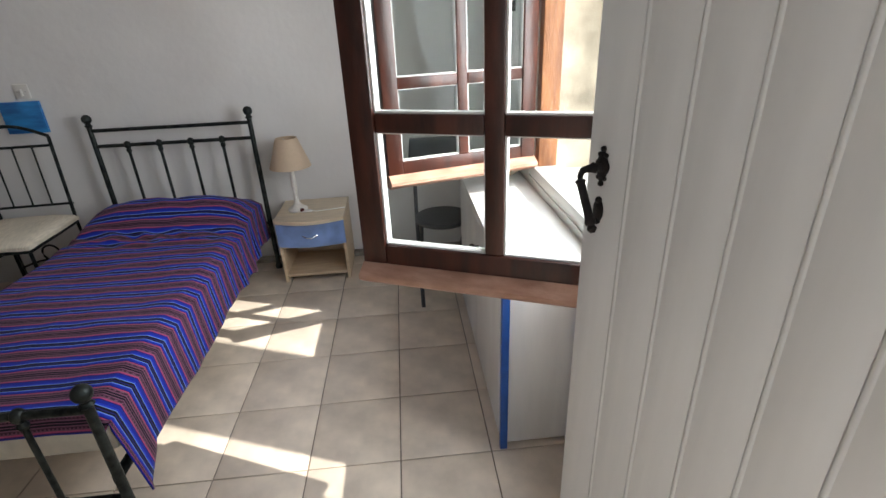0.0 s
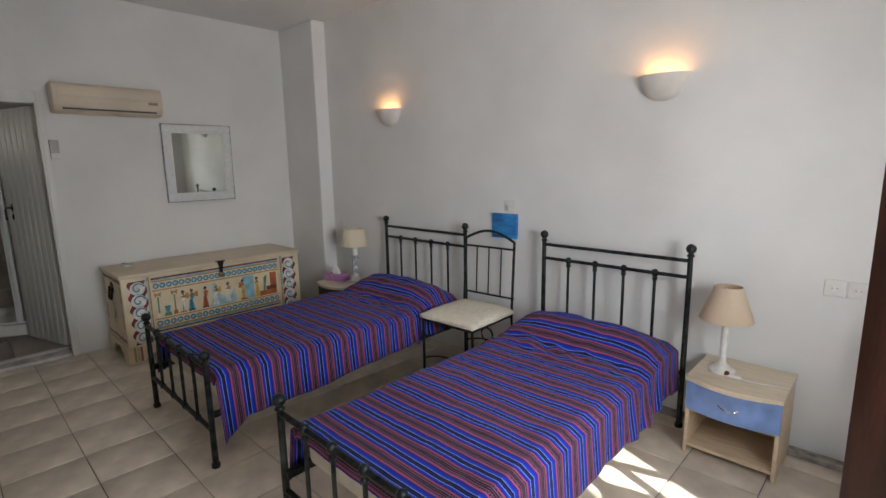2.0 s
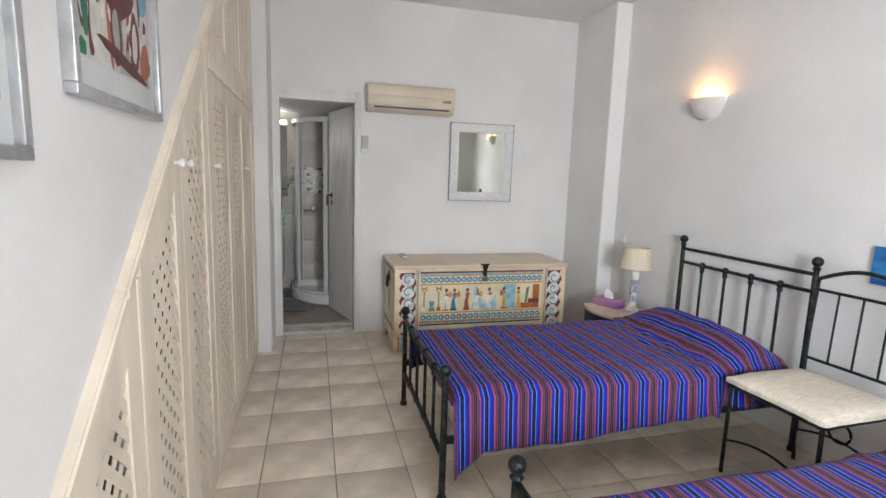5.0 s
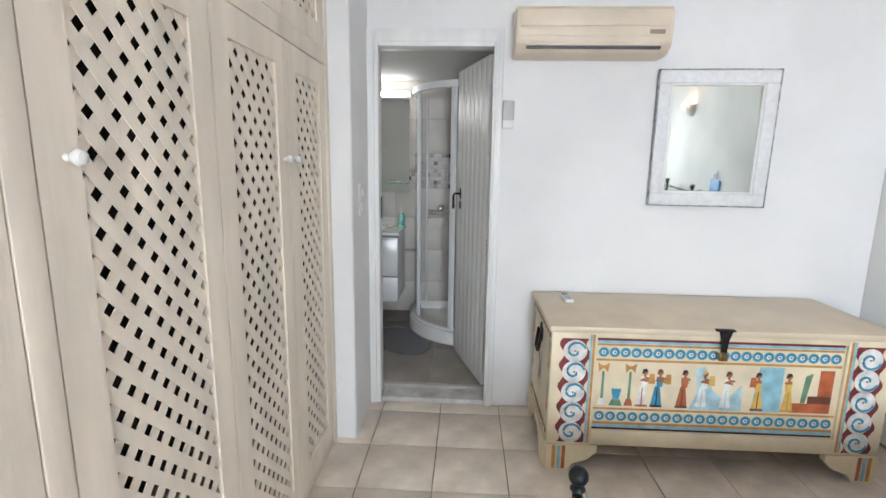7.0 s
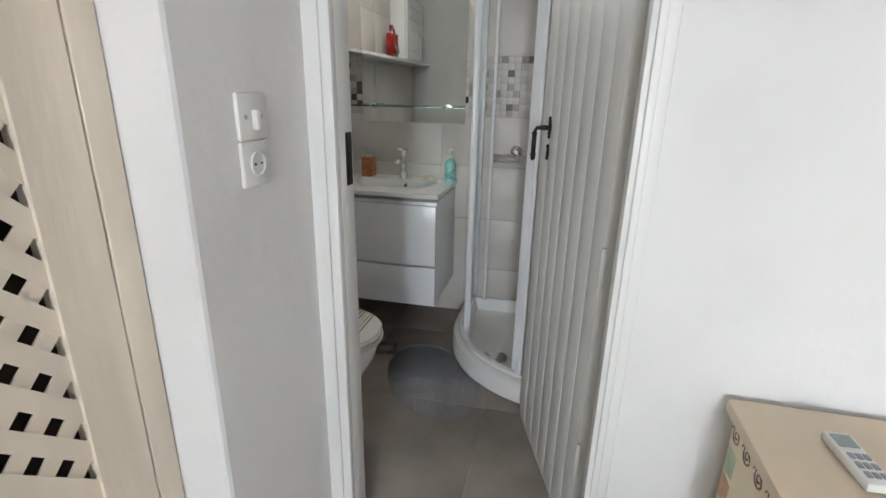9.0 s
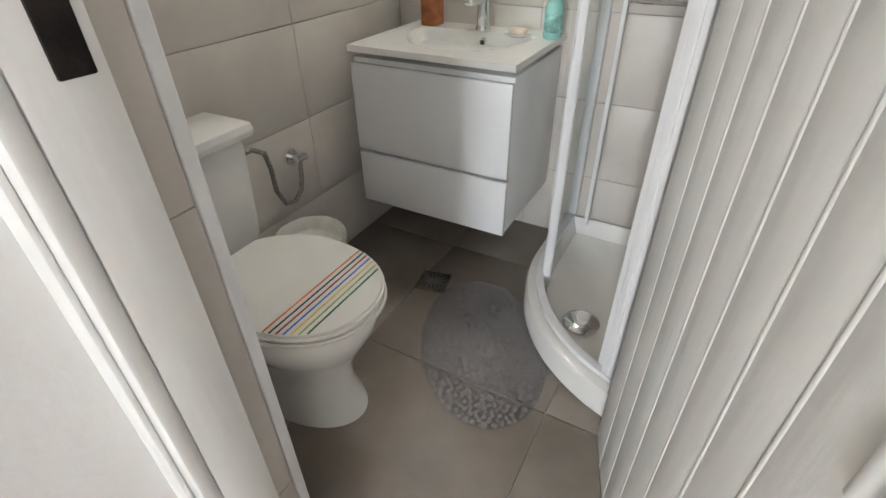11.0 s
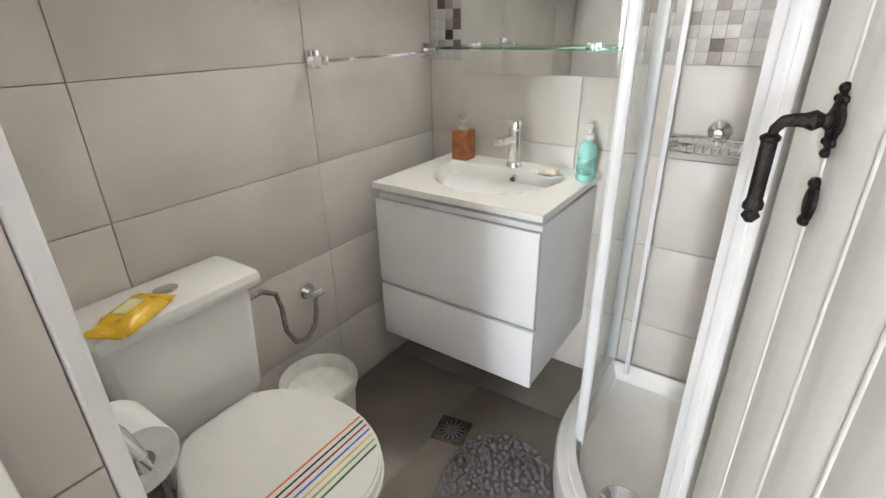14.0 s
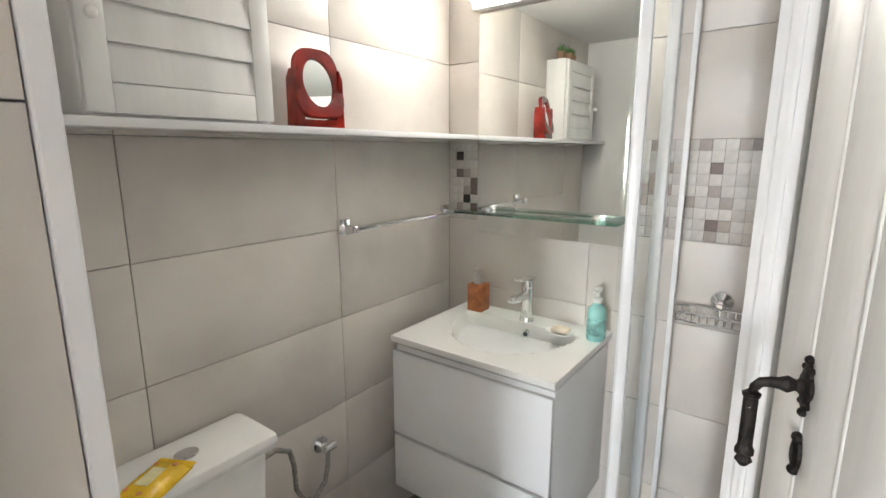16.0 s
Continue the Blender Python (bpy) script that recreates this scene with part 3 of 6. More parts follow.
def placed(fn, h, f, *a):
    return fn(leaf_pose(h, f, 0), *a)


placed(casement, (0.604, 1.226), (0.004, 1.487), 0.654, 0.882, 3, "mahogany window casement opened inward, white puttied panes")
placed(casement, (0.660, 2.400), (0.045, 2.225), 0.640, 0.882, 3, "second mahogany casement standing open across the sill")
wf = thing("window_1", pose(0, 0, 0), "wooden window frame in a deep stone reveal", "window", "", "structure")
for y in (Y0, Y1 - 0.06):
    part("frame_post", box(B(), 0.69, 0.77, y, y + 0.06, Z0 + 0.05, Z1 - 0.06, 0.004), ORANGE_WOOD, wf)
part("frame_head", box(B(), 0.69, 0.77, Y0, Y1, Z1 - 0.06, Z1, 0.004), ORANGE_WOOD, wf)
part("frame_sill", box(B(), 0.668, 0.77, Y0, Y1, Z0, Z0 + 0.05, 0.006), WHITE_WOOD, wf)
part("sill_board", box(B(), 0.77, 1.06, Y0 - 0.03, Y1 + 0.03, Z0 - 0.028, Z0 + 0.012, 0.006), WHITE_WOOD, wf)


def window_cabinet():
    c = thing("low_cabinet", pose(0, 0, 0), "low white cabinet with blue painted edges under the window", "cabinet")
    x0, x1, y0, y1, h = 0.385, 0.663, 1.665, 2.70, 0.745
    part("top", box(B(), x0 - 0.01, x1, y0 - 0.008, y1 + 0.01, h, h + 0.025, 0.004), WHITE_WOOD, c)
    part("body", box(B(), x0 + 0.012, x1 - 0.03, y0 + 0.012, y1, 0.02, h, 0.003), WHITE_WOOD, c)
    for x in (x0, x1 - 0.03):
        part("corner_post", box(B(), x, x + 0.026, y0, y0 + 0.022, 0.0, h, 0.003), BLUE_PAINT, c, "blue painted corner post")
    n = 2
    w = (y1 - y0 - 0.03) / n
    for i in range(n):
        d = part("door", box(B(), x0 - 0.004, x0 + 0.012, y0 + 0.026 + i * w, y0 + 0.02 + (i + 1) * w, 0.06, h - 0.02, 0.003), WHITE_WOOD, c)
        bm = B()
        yk = y0 + 0.02 + w * (0.85 if i == 0 else 0.15)
        rod(bm, (x0 - 0.004, yk, 0.62), (x0 - 0.026, yk, 0.62), 0.006)
        ball(bm, (x0 - 0.03, yk, 0.62), 0.014)
        part("knob", bm, BLACK_IRON, d, "dark knob")
    return c


window_cabinet()
bm = B()
lathe(bm, [(0.03, 0.0), (0.036, 0.004), (0.075, 0.026), (0.088, 0.044), (0.084, 0.045), (0.07, 0.03), (0.03, 0.012)], seg=32)
solid("bowl", bm, STONE, "shallow pale stoneware bowl on the white cabinet", "bowl", m=pose(0.562, 2.55, 0.770))
wl = thing("wall_lantern", pose(EAST, 2.80, 1.47), "small dark metal box lamp on the wall", "wall lamp")
part("back_plate", box(B(), -0.008, 0.0, -0.035, 0.035, 0.0, 0.17, 0.003), DARK_PLASTIC, wl)
part("housing", box(B(), -0.058, -0.008, -0.028, 0.028, 0.02, 0.15, 0.006), DARK_PLASTIC, wl)
part("cap", box(B(), -0.064, -0.008, -0.032, 0.032, 0.15, 0.158, 0.002), DARK_PLASTIC, wl)


def folding_stool():
    s = thing("folding_chair", pose(0.30, 2.98, 0, 0, 0, 0), "black folding chair with a round padded seat", "chair")
    bm = B()
    lathe(bm, [(0.14, 0), (0.152, 0.008), (0.155, 0.02), (0.145, 0.03), (0.05, 0.033)], (0, -0.12, 0.45), 28)
    part("seat", bm, DARK_PLASTIC, s)
    for sx in (-0.14, 0.14):
        part("leg", tube(B(), [(sx, -0.28, 0.0), (sx, 0.0, 0.42), (sx * 0.95, 0.14, 0.80), (sx * 0.8, 0.15, 0.84)], 0.011), DARK_PLASTIC, s)
        part("leg", tube(B(), [(sx * 0.85, 0.22, 0.0), (sx * 0.85, -0.02, 0.30), (sx * 0.85, -0.14, 0.45)], 0.011), DARK_PLASTIC, s)
    for y, z in ((-0.22, 0.09), (0.17, 0.09)):
        part("crossbar", rod(B(), (-0.14, y, z), (0.14, y, z), 0.008), DARK_PLASTIC, s)
    bm = B()
    pts = [(-0.17 + 0.34 * i / 10, 0.70 + 0.03 * math.sin(i / 10 * math.pi)) for i in range(11)] + [(0.15, 0.86), (-0.15, 0.86)]
    prism(bm, pts, 0.10, 0.12, "y")
    part("backrest", bm, DARK_PLASTIC, s)


folding_stool()


# ---- beds ----
def bed(m, width, length, label, seed, drop_foot, drop_head):
    b = thing("single_bed", m, label, "bed", "two single beds")
    for x, hz, y in ((0, 1.02, length), (width, 1.02, length), (0, 0.59, 0), (width, 0.59, 0)):
        bm = B()
        rod(bm, (x, y, 0.0), (x, y, hz - 0.02), 0.0155, 0.0135, 14)
        lathe(bm, [(0.021, 0), (0.021, 0.02), (0.016, 0.025)], (x, y, 0), 14)
        lathe(bm, [(0.015, 0), (0.021, 0.008), (0.015, 0.016)], (x, y, hz - 0.045), 14)
        ball(bm, (x, y, hz), 0.0265, 16)
        part("post", bm, IRON, b)
    for y, zs, r in ((length, (0.955, 0.865, 0.32), 0.0105), (0, (0.535, 0.20), 0.0125)):
        for z in zs:
            part("rail", rod(B(), (0, y, z), (width, y, z), r, seg=12), IRON, b)
        zt = zs[-2]
        for i in range(4):
            x = width * (i + 1) / 5
            bm = B()
            rod(bm, (x, y, zs[-1]), (x, y, zt), 0.0085)
            ball(bm, (x, y, zt), 0.020, 12, 1.15)
            lathe(bm, [(0.010, 0), (0.016, 0.012), (0.009, 0.03)], (x, y, zt - 0.045), 12)
            ball(bm, (x, y, zs[-1]), 0.017, 12, 1.1)
            part("spindle", bm, IRON, b)
    for x in (0, width):
        part("side_rail", box(B(), abs(x - 0.022), abs(x - 0.004), 0, length, 0.255, 0.288, 0.003), IRON, b)
    mt = solid("mattress", box(B(), 0.03, width - 0.03, 0.085, length - 0.03, 0.29, 0.468, 0.03), MATTRESS, "cream mattress lying on an iron bed", "mattress")
    mt.matrix_world = m
    # throw: u runs over the width with both hanging sides, v along the length
    rng = random.Random(seed)
    ph = [rng.uniform(0, 6.28) for _ in range(8)]
    nu, nv = 72, 150
    verts, uvs, faces = [], [], []
    drop_l = 0.19
    for j in range(nv + 1):
        v = j / nv
        y = 0.055 + max(0.0, v - 4 / nv) * (length - 0.10)
        drop_r = drop_foot + (drop_head - drop_foot) * v
        pil = math.exp(-((y - (length - 0.27)) / 0.165) ** 2) * 0.122 - math.exp(-((y - (length - 0.52)) / 0.05) ** 2) * 0.012
        for i in range(nu + 1):
            s = -drop_l + (width + drop_l + drop_r) * i / nu
            zt = 0.487 + pil * (1 - ((s - width / 2) / (width / 2)) ** 4 * 0.8 if 0 <= s <= width else 0.2)
            wr = 0.004 * math.sin(9 * y + 3 * s + ph[0]) + 0.0045 * noise.noise((s * 5, y * 4, seed)) + 0.0035 * noise.noise((s * 14, y * 9, seed + 3))
            wr += 0.011 * max(0.0, pil) / 0.115 * noise.noise((s * 8, y * 17, seed + 7))
            dent = math.exp(-((y - (length - 0.56)) / 0.10) ** 2)
            wr += 0.024 * dent * (noise.noise((s * 7 + 2 * y, y * 22 + 5 * s, seed + 5)) + 0.4 * noise.noise((s * 21, y * 30, seed)))
            wr += 0.010 * max(0.0, noise.noise((s * 3 + y * 7, y * 2.2 - s * 5, seed + 11)) - 0.12)
            if 0.02 <= s <= width - 0.02:
                x, z = s, zt + wr
                e = min(s - 0.02, width - 0.02 - s)
                if e < 0.035:
                    z -= 0.022 * (1 - e / 0.035) ** 2
            else:
                d = (0.02 - s) if s < 0.02 else (s - width + 0.02)
                crease = 0.4 + 3.4 * math.exp(-((y - (length - 0.45)) / 0.25) ** 2)
                fold = crease * (0.007 * math.sin(13 * y + ph[1] + 1.7 * math.sin(5 * y + ph[2])) + 0.005 * math.sin(37 * y + 9 * s + ph[3]))
                out = 0.020 + min(d, 0.25) / 0.25 * (0.022 + fold)
                corner = max(0.0, 1 - v * 11) ** 0.7
                d2 = d * (1 + 0.30 * corner + 0.018 * math.sin(6.5 * y + ph[4]) + 0.03 * noise.noise((y * 4, seed, 1)))
                x = (0.02 - out) if s < 0.02 else (width - 0.02 + out)
                z = zt - 0.022 - d2 + wr
                x += (0.035 * corner * d / 0.23) * (1 if s > 0 else -1)
            if j < 4 and 0.02 <= s <= width - 0.02:
                z -= (4 - j) * 0.016
            verts.append((x, y - (0.004 * (4 - j) if j < 4 else 0), z))
            uvs.append((s, y - (0.016 * (4 - j) if j < 4 else 0)))
    for j in range(nv):
        for i in range(nu):
            a = j * (nu + 1) + i
            faces.append((a, a + 1, a + nu + 2, a + nu + 1))
    me = bpy.data.meshes.new("throw")
    me.from_pydata(verts, [], faces)
    lay = me.uv_layers.new(name="cloth")
    for lp in me.loops:
        lay.data[lp.index].uv = uvs[lp.vertex_index]
    me.materials.append(STRIPES)
    me.shade_smooth()
    th = new("bedspread", me)
    th.matrix_world = m
    sd = th.modifiers.new("thick", "SOLIDIFY")
    sd.thickness = 0.006
    tagged(th, "blue, purple and pink striped woven bedspread on a single bed", "bedspread", "striped bedspreads")
    pl = solid("pillow", ball(B(), (0, 0, 0), 1, 24), MATTRESS, "pillow hidden under the bedspread", "pillow")
    pl.matrix_world = m @ Matrix.Translation((width / 2, length - 0.27, 0.500)) @ Matrix.Diagonal((0.33, 0.12, 0.034, 1))
    return b


bed(pose(-1.669, 1.453, 0), 0.897, 1.908, "single bed with a black wrought iron frame and ball finials", 3, 0.205, 0.195)
bed(pose(-3.278, 1.430, 0), 0.921, 1.930, "single wrought iron bed beside the painted chest", 11, 0.250, 0.165)


def iron_chair():
    c = thing("iron_chair", pose(-2.07, 3.05, 0, 0, 0, 2), "black wrought iron chair with a cream seat cushion between the beds", "chair")
    w, d, h = 0.21, 0.22, 0.445
    for sx in (-1, 1):
        part("rear_leg", tube(B(), [(sx * w, d + 0.03, 0), (sx * w, d, h), (sx * w, d + 0.03, 0.95)], 0.0095), IRON, c)
        part("front_leg", tube(B(), [(sx * w * 1.02, -d, 0), (sx * w, -d, h)], 0.009), IRON, c)
    for y in (-d, d):
        part("seat_rail", rod(B(), (-w, y, h), (w, y, h), 0.008), IRON, c)
    for sx in (-1, 1):
        part("seat_rail", rod(B(), (sx * w, -d, h), (sx * w, d, h), 0.008), IRON, c)
    part("back_arch", tube(B(), [(-w + 2 * w * i / 12, d + 0.032, 0.95 + 0.065 * math.sin(math.pi * i / 12)) for i in range(13)], 0.0095), IRON, c)
    for z in (0.555, 0.90):
        part("back_rail", rod(B(), (-w, d + 0.015, z), (w, d + 0.028, z), 0.0075), IRON, c)
    for i in range(3):
        x = -w + 2 * w * (i + 1) / 4
        part("spindle", rod(B(), (x, d + 0.012, 0.555), (x, d + 0.027, 0.90), 0.005), IRON, c)
    for y in (-d, d):
        part("brace", tube(B(), [(-w + 2 * w * i / 10, y, 0.17 + 0.05 * math.sin(math.pi * i / 10)) for i in range(11)], 0.006), IRON, c)
    part("scroll", tube(B(), [(0.05 * math.cos(a * 0.5), d, 0.26 + 0.05 * math.sin(a * 0.5)) for a in range(13)], 0.006, closed=True), IRON, c)
    bm = B()
    box(bm, -w - 0.025, w + 0.025, -d - 0.025, d + 0.01, h + 0.004, h + 0.055, 0.022)
    bmesh.ops.subdivide_edges(bm, edges=bm.edges, cuts=7, use_grid_fill=True)
    for v in bm.verts:
        puff = max(0.0, 1 - (v.co.x / 0.245) ** 4) * max(0.0, 1 - (v.co.y / 0.255) ** 4)
        v.co.z += ((0.030 * puff - 0.014) if v.co.z > h + 0.03 else 0.008 * (1 - puff)) + 0.005 * noise.noise(v.co * 14)
        v.co.x += 0.006 * noise.noise(v.co * 9)
    cu = solid("seat_cushion", bm, CUSHION, "flat cream cotton cushion on the iron chair", "cushion")
    cu.matrix_world = pose(-2.07, 3.05, 0, 0, 0, 2)


iron_chair()


def nightstand(m, front, label, open_shelf=True):
    n = thing("nightstand", m, label, "nightstand", "bedside tables")
    w, d, h = 0.41, 0.36, 0.42
    bm = B()
    prism(bm, [(0, d), (0, 0.0)] + [(w * i / 12, -0.055 * math.sin(math.pi * i / 12) - 0.01) for i in range(13)] + [(w, 0.0), (w, d)], h - 0.022, h)
    bmesh.ops.remove_doubles(bm, verts=bm.verts, dist=0.0005)
    part("top", bm, BIRCH_TOP, n, "pale bow-fronted top", False)
    for x in (0.004, w - 0.022):
        part("side_panel", box(B(), x, x + 0.018, 0.004, d, 0, h - 0.022, 0.002), BIRCH, n)
    part("bottom_panel", box(B(), 0.022, w - 0.022, 0.008, d - 0.01, 0.035, 0.053, 0.002), BIRCH, n)
    part("back_panel", box(B(), 0.022, w - 0.022, d - 0.008, d - 0.002, 0.053, h - 0.022), BIRCH, n)
    part("shelf_panel", box(B(), 0.022, w - 0.022, 0.02, d - 0.008, 0.225, 0.24, 0.002), BIRCH, n)
    bm = B()
    prism(bm, [(0.004, 0.02)] + [(0.004 + (w - 0.008) * i / 12, -0.035 * math.sin(math.pi * i / 12) - 0.002) for i in range(13)] + [(w - 0.004, 0.02)], 0.245, h - 0.026)
    dr = part("drawer_front", bm, front, n, "blue washed drawer front" if open_shelf else "dark drawer front", False)
    part("drawer_handle", tube(B(), [(w / 2 - 0.045 + 0.09 * i / 10, -0.04 - 0.018 * math.sin(math.pi * i / 10), 0.325 - 0.012 * math.sin(math.pi * i / 10)) for i in range(11)], 0.004), CHROME, dr, "bent chrome wire handle")
    return n


nightstand(pose(-0.683, 3.125, 0), BLUE_DRAWER, "birch nightstand with a blue drawer and open shelf")
nightstand(pose(-3.90, 3.02, 0), DARK_DRAWER, "dark-fronted nightstand with a pale birch top", False)


def table_lamp(m, turned, shade_prof, base_mat, shade_mat, label, band=None):
    l = thing("table_lamp", m, label, "lamp", "bedside lamps")
    part("base", lathe(B(), turned, seg=22), base_mat, l)
    bm = B()
    (r0, z0), (r1, z1) = shade_prof
    lathe(bm, [(r0, z0), (r1, z1), (r1 - 0.003, z1), (r0 - 0.003, z0)], seg=32)
    bmesh.ops.delete(bm, geom=[f for f in bm.faces if len(f.verts) > 4], context="FACES")
    part("shade", bm, shade_mat, l, "tapered fabric shade")
    bm = B()
    rod(bm, (0, 0, turned[-1][1]), (0, 0, z1 - 0.02), 0.006)
    for k in range(3):
        a = k * 2.094
        rod(bm, (0, 0, z1 - 0.02), (r1 * math.cos(a), r1 * math.sin(a), z1 - 0.012), 0.002, seg=6)
    part("shade_carrier", bm, STEEL, l)
    if band:
        part("painted_sleeve", lathe(B(), [(0.0285, 0.075), (0.0285, 0.245)], seg=24), band, l, "blue patterned ceramic sleeve")
    return l


table_lamp(pose(-0.565, 3.285, 0.42), [(0.058, 0), (0.060, 0.012), (0.045, 0.02), (0.028, 0.035), (0.016, 0.05), (0.013, 0.10), (0.017, 0.16), (0.016, 0.20), (0.012, 0.26), (0.018, 0.27), (0.010, 0.275)],
           ((0.122, 0.275), (0.062, 0.445)), LAMP_WHITE, SHADE, "white turned bedside lamp with a beige linen shade")
pattern = mat("blue_leaf_glaze", (0.75, 0.76, 0.76), 0.2, vary=0.0, scale=42, second=(0.02, 0.04, 0.12))
table_lamp(pose(-3.63, 3.26, 0.42), [(0.062, 0), (0.062, 0.012), (0.04, 0.03), (0.026, 0.06), (0.024, 0.07), (0.024, 0.25), (0.032, 0.29), (0.030, 0.31), (0.012, 0.32)],
           ((0.122, 0.335), (0.098, 0.49)), LAMP_WHITE, SHADE2, "white bedside lamp with blue patterned stem and cream shade", pattern)
bm = B()
tube(bm, [(-0.53, 3.22, 0.427), (-0.49, 3.24, 0.427), (-0.44, 3.22, 0.427), (-0.38, 3.23, 0.427), (-0.30, 3.25, 0.427), (-0.275, 3.26, 0.425)], 0.003)
box(bm, -0.52, -0.47, 3.222, 3.24, 0.421, 0.436, 0.004)
solid("lamp_cord", bm, PLASTIC, "white lamp cord with an inline switch on the nightstand", "cord")
solid("red_switch", ball(B(), (-0.53, 3.235, 0.434), 0.013), plain("dark_red_bakelite", (0.12, 0.015, 0.01)), "small dark red bead beside the lamp cord", "switch")


def tissue_box():
    t = thing("tissue_box", pose(-3.80, 3.17, 0.42, 0, 0, 20), "purple patterned tissue box with a tissue pulled out", "tissue box")
    part("carton", box(B(), -0.11, 0.11, -0.055, 0.055, 0.0, 0.06, 0.003), mat("purple_print", (0.25, 0.10, 0.30), 0.5, vary=0.4, scale=14, second=(0.5, 0.25, 0.30)), t)
    bm = B()
    prism(bm, [(-0.035, 0.06), (0.03, 0.06), (0.02, 0.10), (-0.02, 0.135), (-0.04, 0.10)], -0.012, 0.012, "y")
    part("tissue", bm, PAPER, t, "crumpled white tissue")


tissue_box()


# ---- wall things of the bedroom ----
def sconce(x, z):
    y = north(x)
    s = thing("wall_sconce", pose(x, y, z, 0, 0, 1.4), "white plaster half-bowl wall light glowing upwards", "wall light", "bedroom wall lights")
    bm = B()
    prof = [(0.0005, -0.138), (0.02, -0.135), (0.055, -0.128), (0.09, -0.105), (0.118, -0.06), (0.135, -0.01), (0.138, 0.0), (0.128, 0.0), (0.108, -0.055), (0.08, -0.095), (0.03, -0.115), (0.0005, -0.118)]
    seg = 20
    rings = [[bm.verts.new((r * math.cos(-math.pi * k / seg), r * 0.78 * math.sin(-math.pi * k / seg), zz)) for k in range(seg + 1)] for r, zz in prof]
    for a, b in zip(rings, rings[1:]):
        for k in range(seg):
            bm.faces.new((a[k], a[k + 1], b[k + 1], b[k]))
    part("bowl", bm, SCONCE_MAT, s)
    bm = B()
    ball(bm, (0, -0.05, -0.055), 0.022)
    rod(bm, (0, -0.05, -0.11), (0, -0.05, -0.07), 0.013)
    part("bulb", bm, LIT_BULB, s, "lit warm bulb")
    return s


sconce(-1.01, 1.945)
sconce(-3.255, 1.95)


def socket(m, label="white plastic wall socket with earth clips", kind="socket", group="wall sockets"):
    """Local: plate in the xz plane facing -y."""
    s = thing("wall_" + kind, m, label, kind, group)
    part("plate", box(B(), -0.04, 0.04, -0.010, 0.0, -0.04, 0.04, 0.005), PLASTIC, s)
    if kind == "socket":
        bm = B()
        lathe(bm, [(0.022, 0.0), (0.022, 0.004), (0.0185, 0.004), (0.0175, 0.001)], seg=22)
        bmesh.ops.transform(bm, matrix=Matrix.Translation((0, -0.010, 0)) @ Matrix.Rotation(radians(90), 4, "X"), verts=bm.verts)
        part("outlet", bm, PLASTIC, s)
        for x in (-0.009, 0.009):
            part("pin_hole", rod(B(), (x, -0.0105, 0), (x, -0.0125, 0), 0.0025), DARK_PLASTIC, s)
    else:
        part("rocker", box(B(), -0.007, 0.007, -0.022, -0.010, -0.022, 0.012, 0.003), PLASTIC, s)
        for x in (-0.022, 0.022):
            part("screw", rod(B(), (x, -0.010, 0), (x, -0.0115, 0), 0.004), STEEL, s)
    return s


for x, z in ((-0.175, 0.878), (-0.088, 0.876), (-4.02, 0.93)):
    socket(pose(x, north(x), z, 0, 0, 1.4))
socket(pose(-2.02, north(-2.02), 1.18, 0, 0, 1.4), "white light switch above the blue canvas", "switch", "switches")
socket(pose(-4.520, 0.585, 1.245, 0, 0, 180), "white light switch on the pier", "switch", "switches")
socket(pose(-4.520, 0.585, 1.165, 0, 0, 180), "white wall socket under the light switch")
solid("blue_canvas", box(B(), -2.165, -1.945, north(-2.05) - 0.022, north(-2.05) - 0.001, 0.95, 1.127, 0.003), BLUE_ART, "small sea-blue painted canvas on the wall", "painting")


def air_conditioner():
    a = thing("air_conditioner", pose(WEST, 1.70, 1.915), "yellowed wall-mounted air conditioner", "air conditioner")
    bm = B()
    prism(bm, [(0.0, 0.0), (0.13, 0.0), (0.175, 0.03), (0.19, 0.075), (0.188, 0.19), (0.165, 0.215), (0.0, 0.215)], -0.365, 0.365, "y")
    bmesh.ops.bevel(bm, geom=list(bm.edges), offset=0.006, segments=2, affect="EDGES")
    part("housing", bm, BEIGE_PLASTIC, a)
    part("outlet_slot", box(B(), 0.135, 0.1795, -0.315, 0.315, 0.022, 0.034), DARK_PLASTIC, a, "dark air outlet slot")
    part("louvre", box(B(), 0.150, 0.186, -0.325, 0.325, 0.036, 0.050, 0.003), BEIGE_PLASTIC, a)
    for z0, z1 in ((0.075, 0.118), (0.121, 0.185)):
        part("intake_panel", box(B(), 0.1885, 0.1945, -0.345, 0.345, z0, z1, 0.003), BEIGE_PLASTIC, a)
    part("display_window", box(B(), 0.1945, 0.1955, 0.255, 0.325, 0.085, 0.105, 0.0004), mat("smoked_plastic", (0.30, 0.25, 0.19), 0.25, vary=0.05), a, "small smoked display window")


air_conditioner()


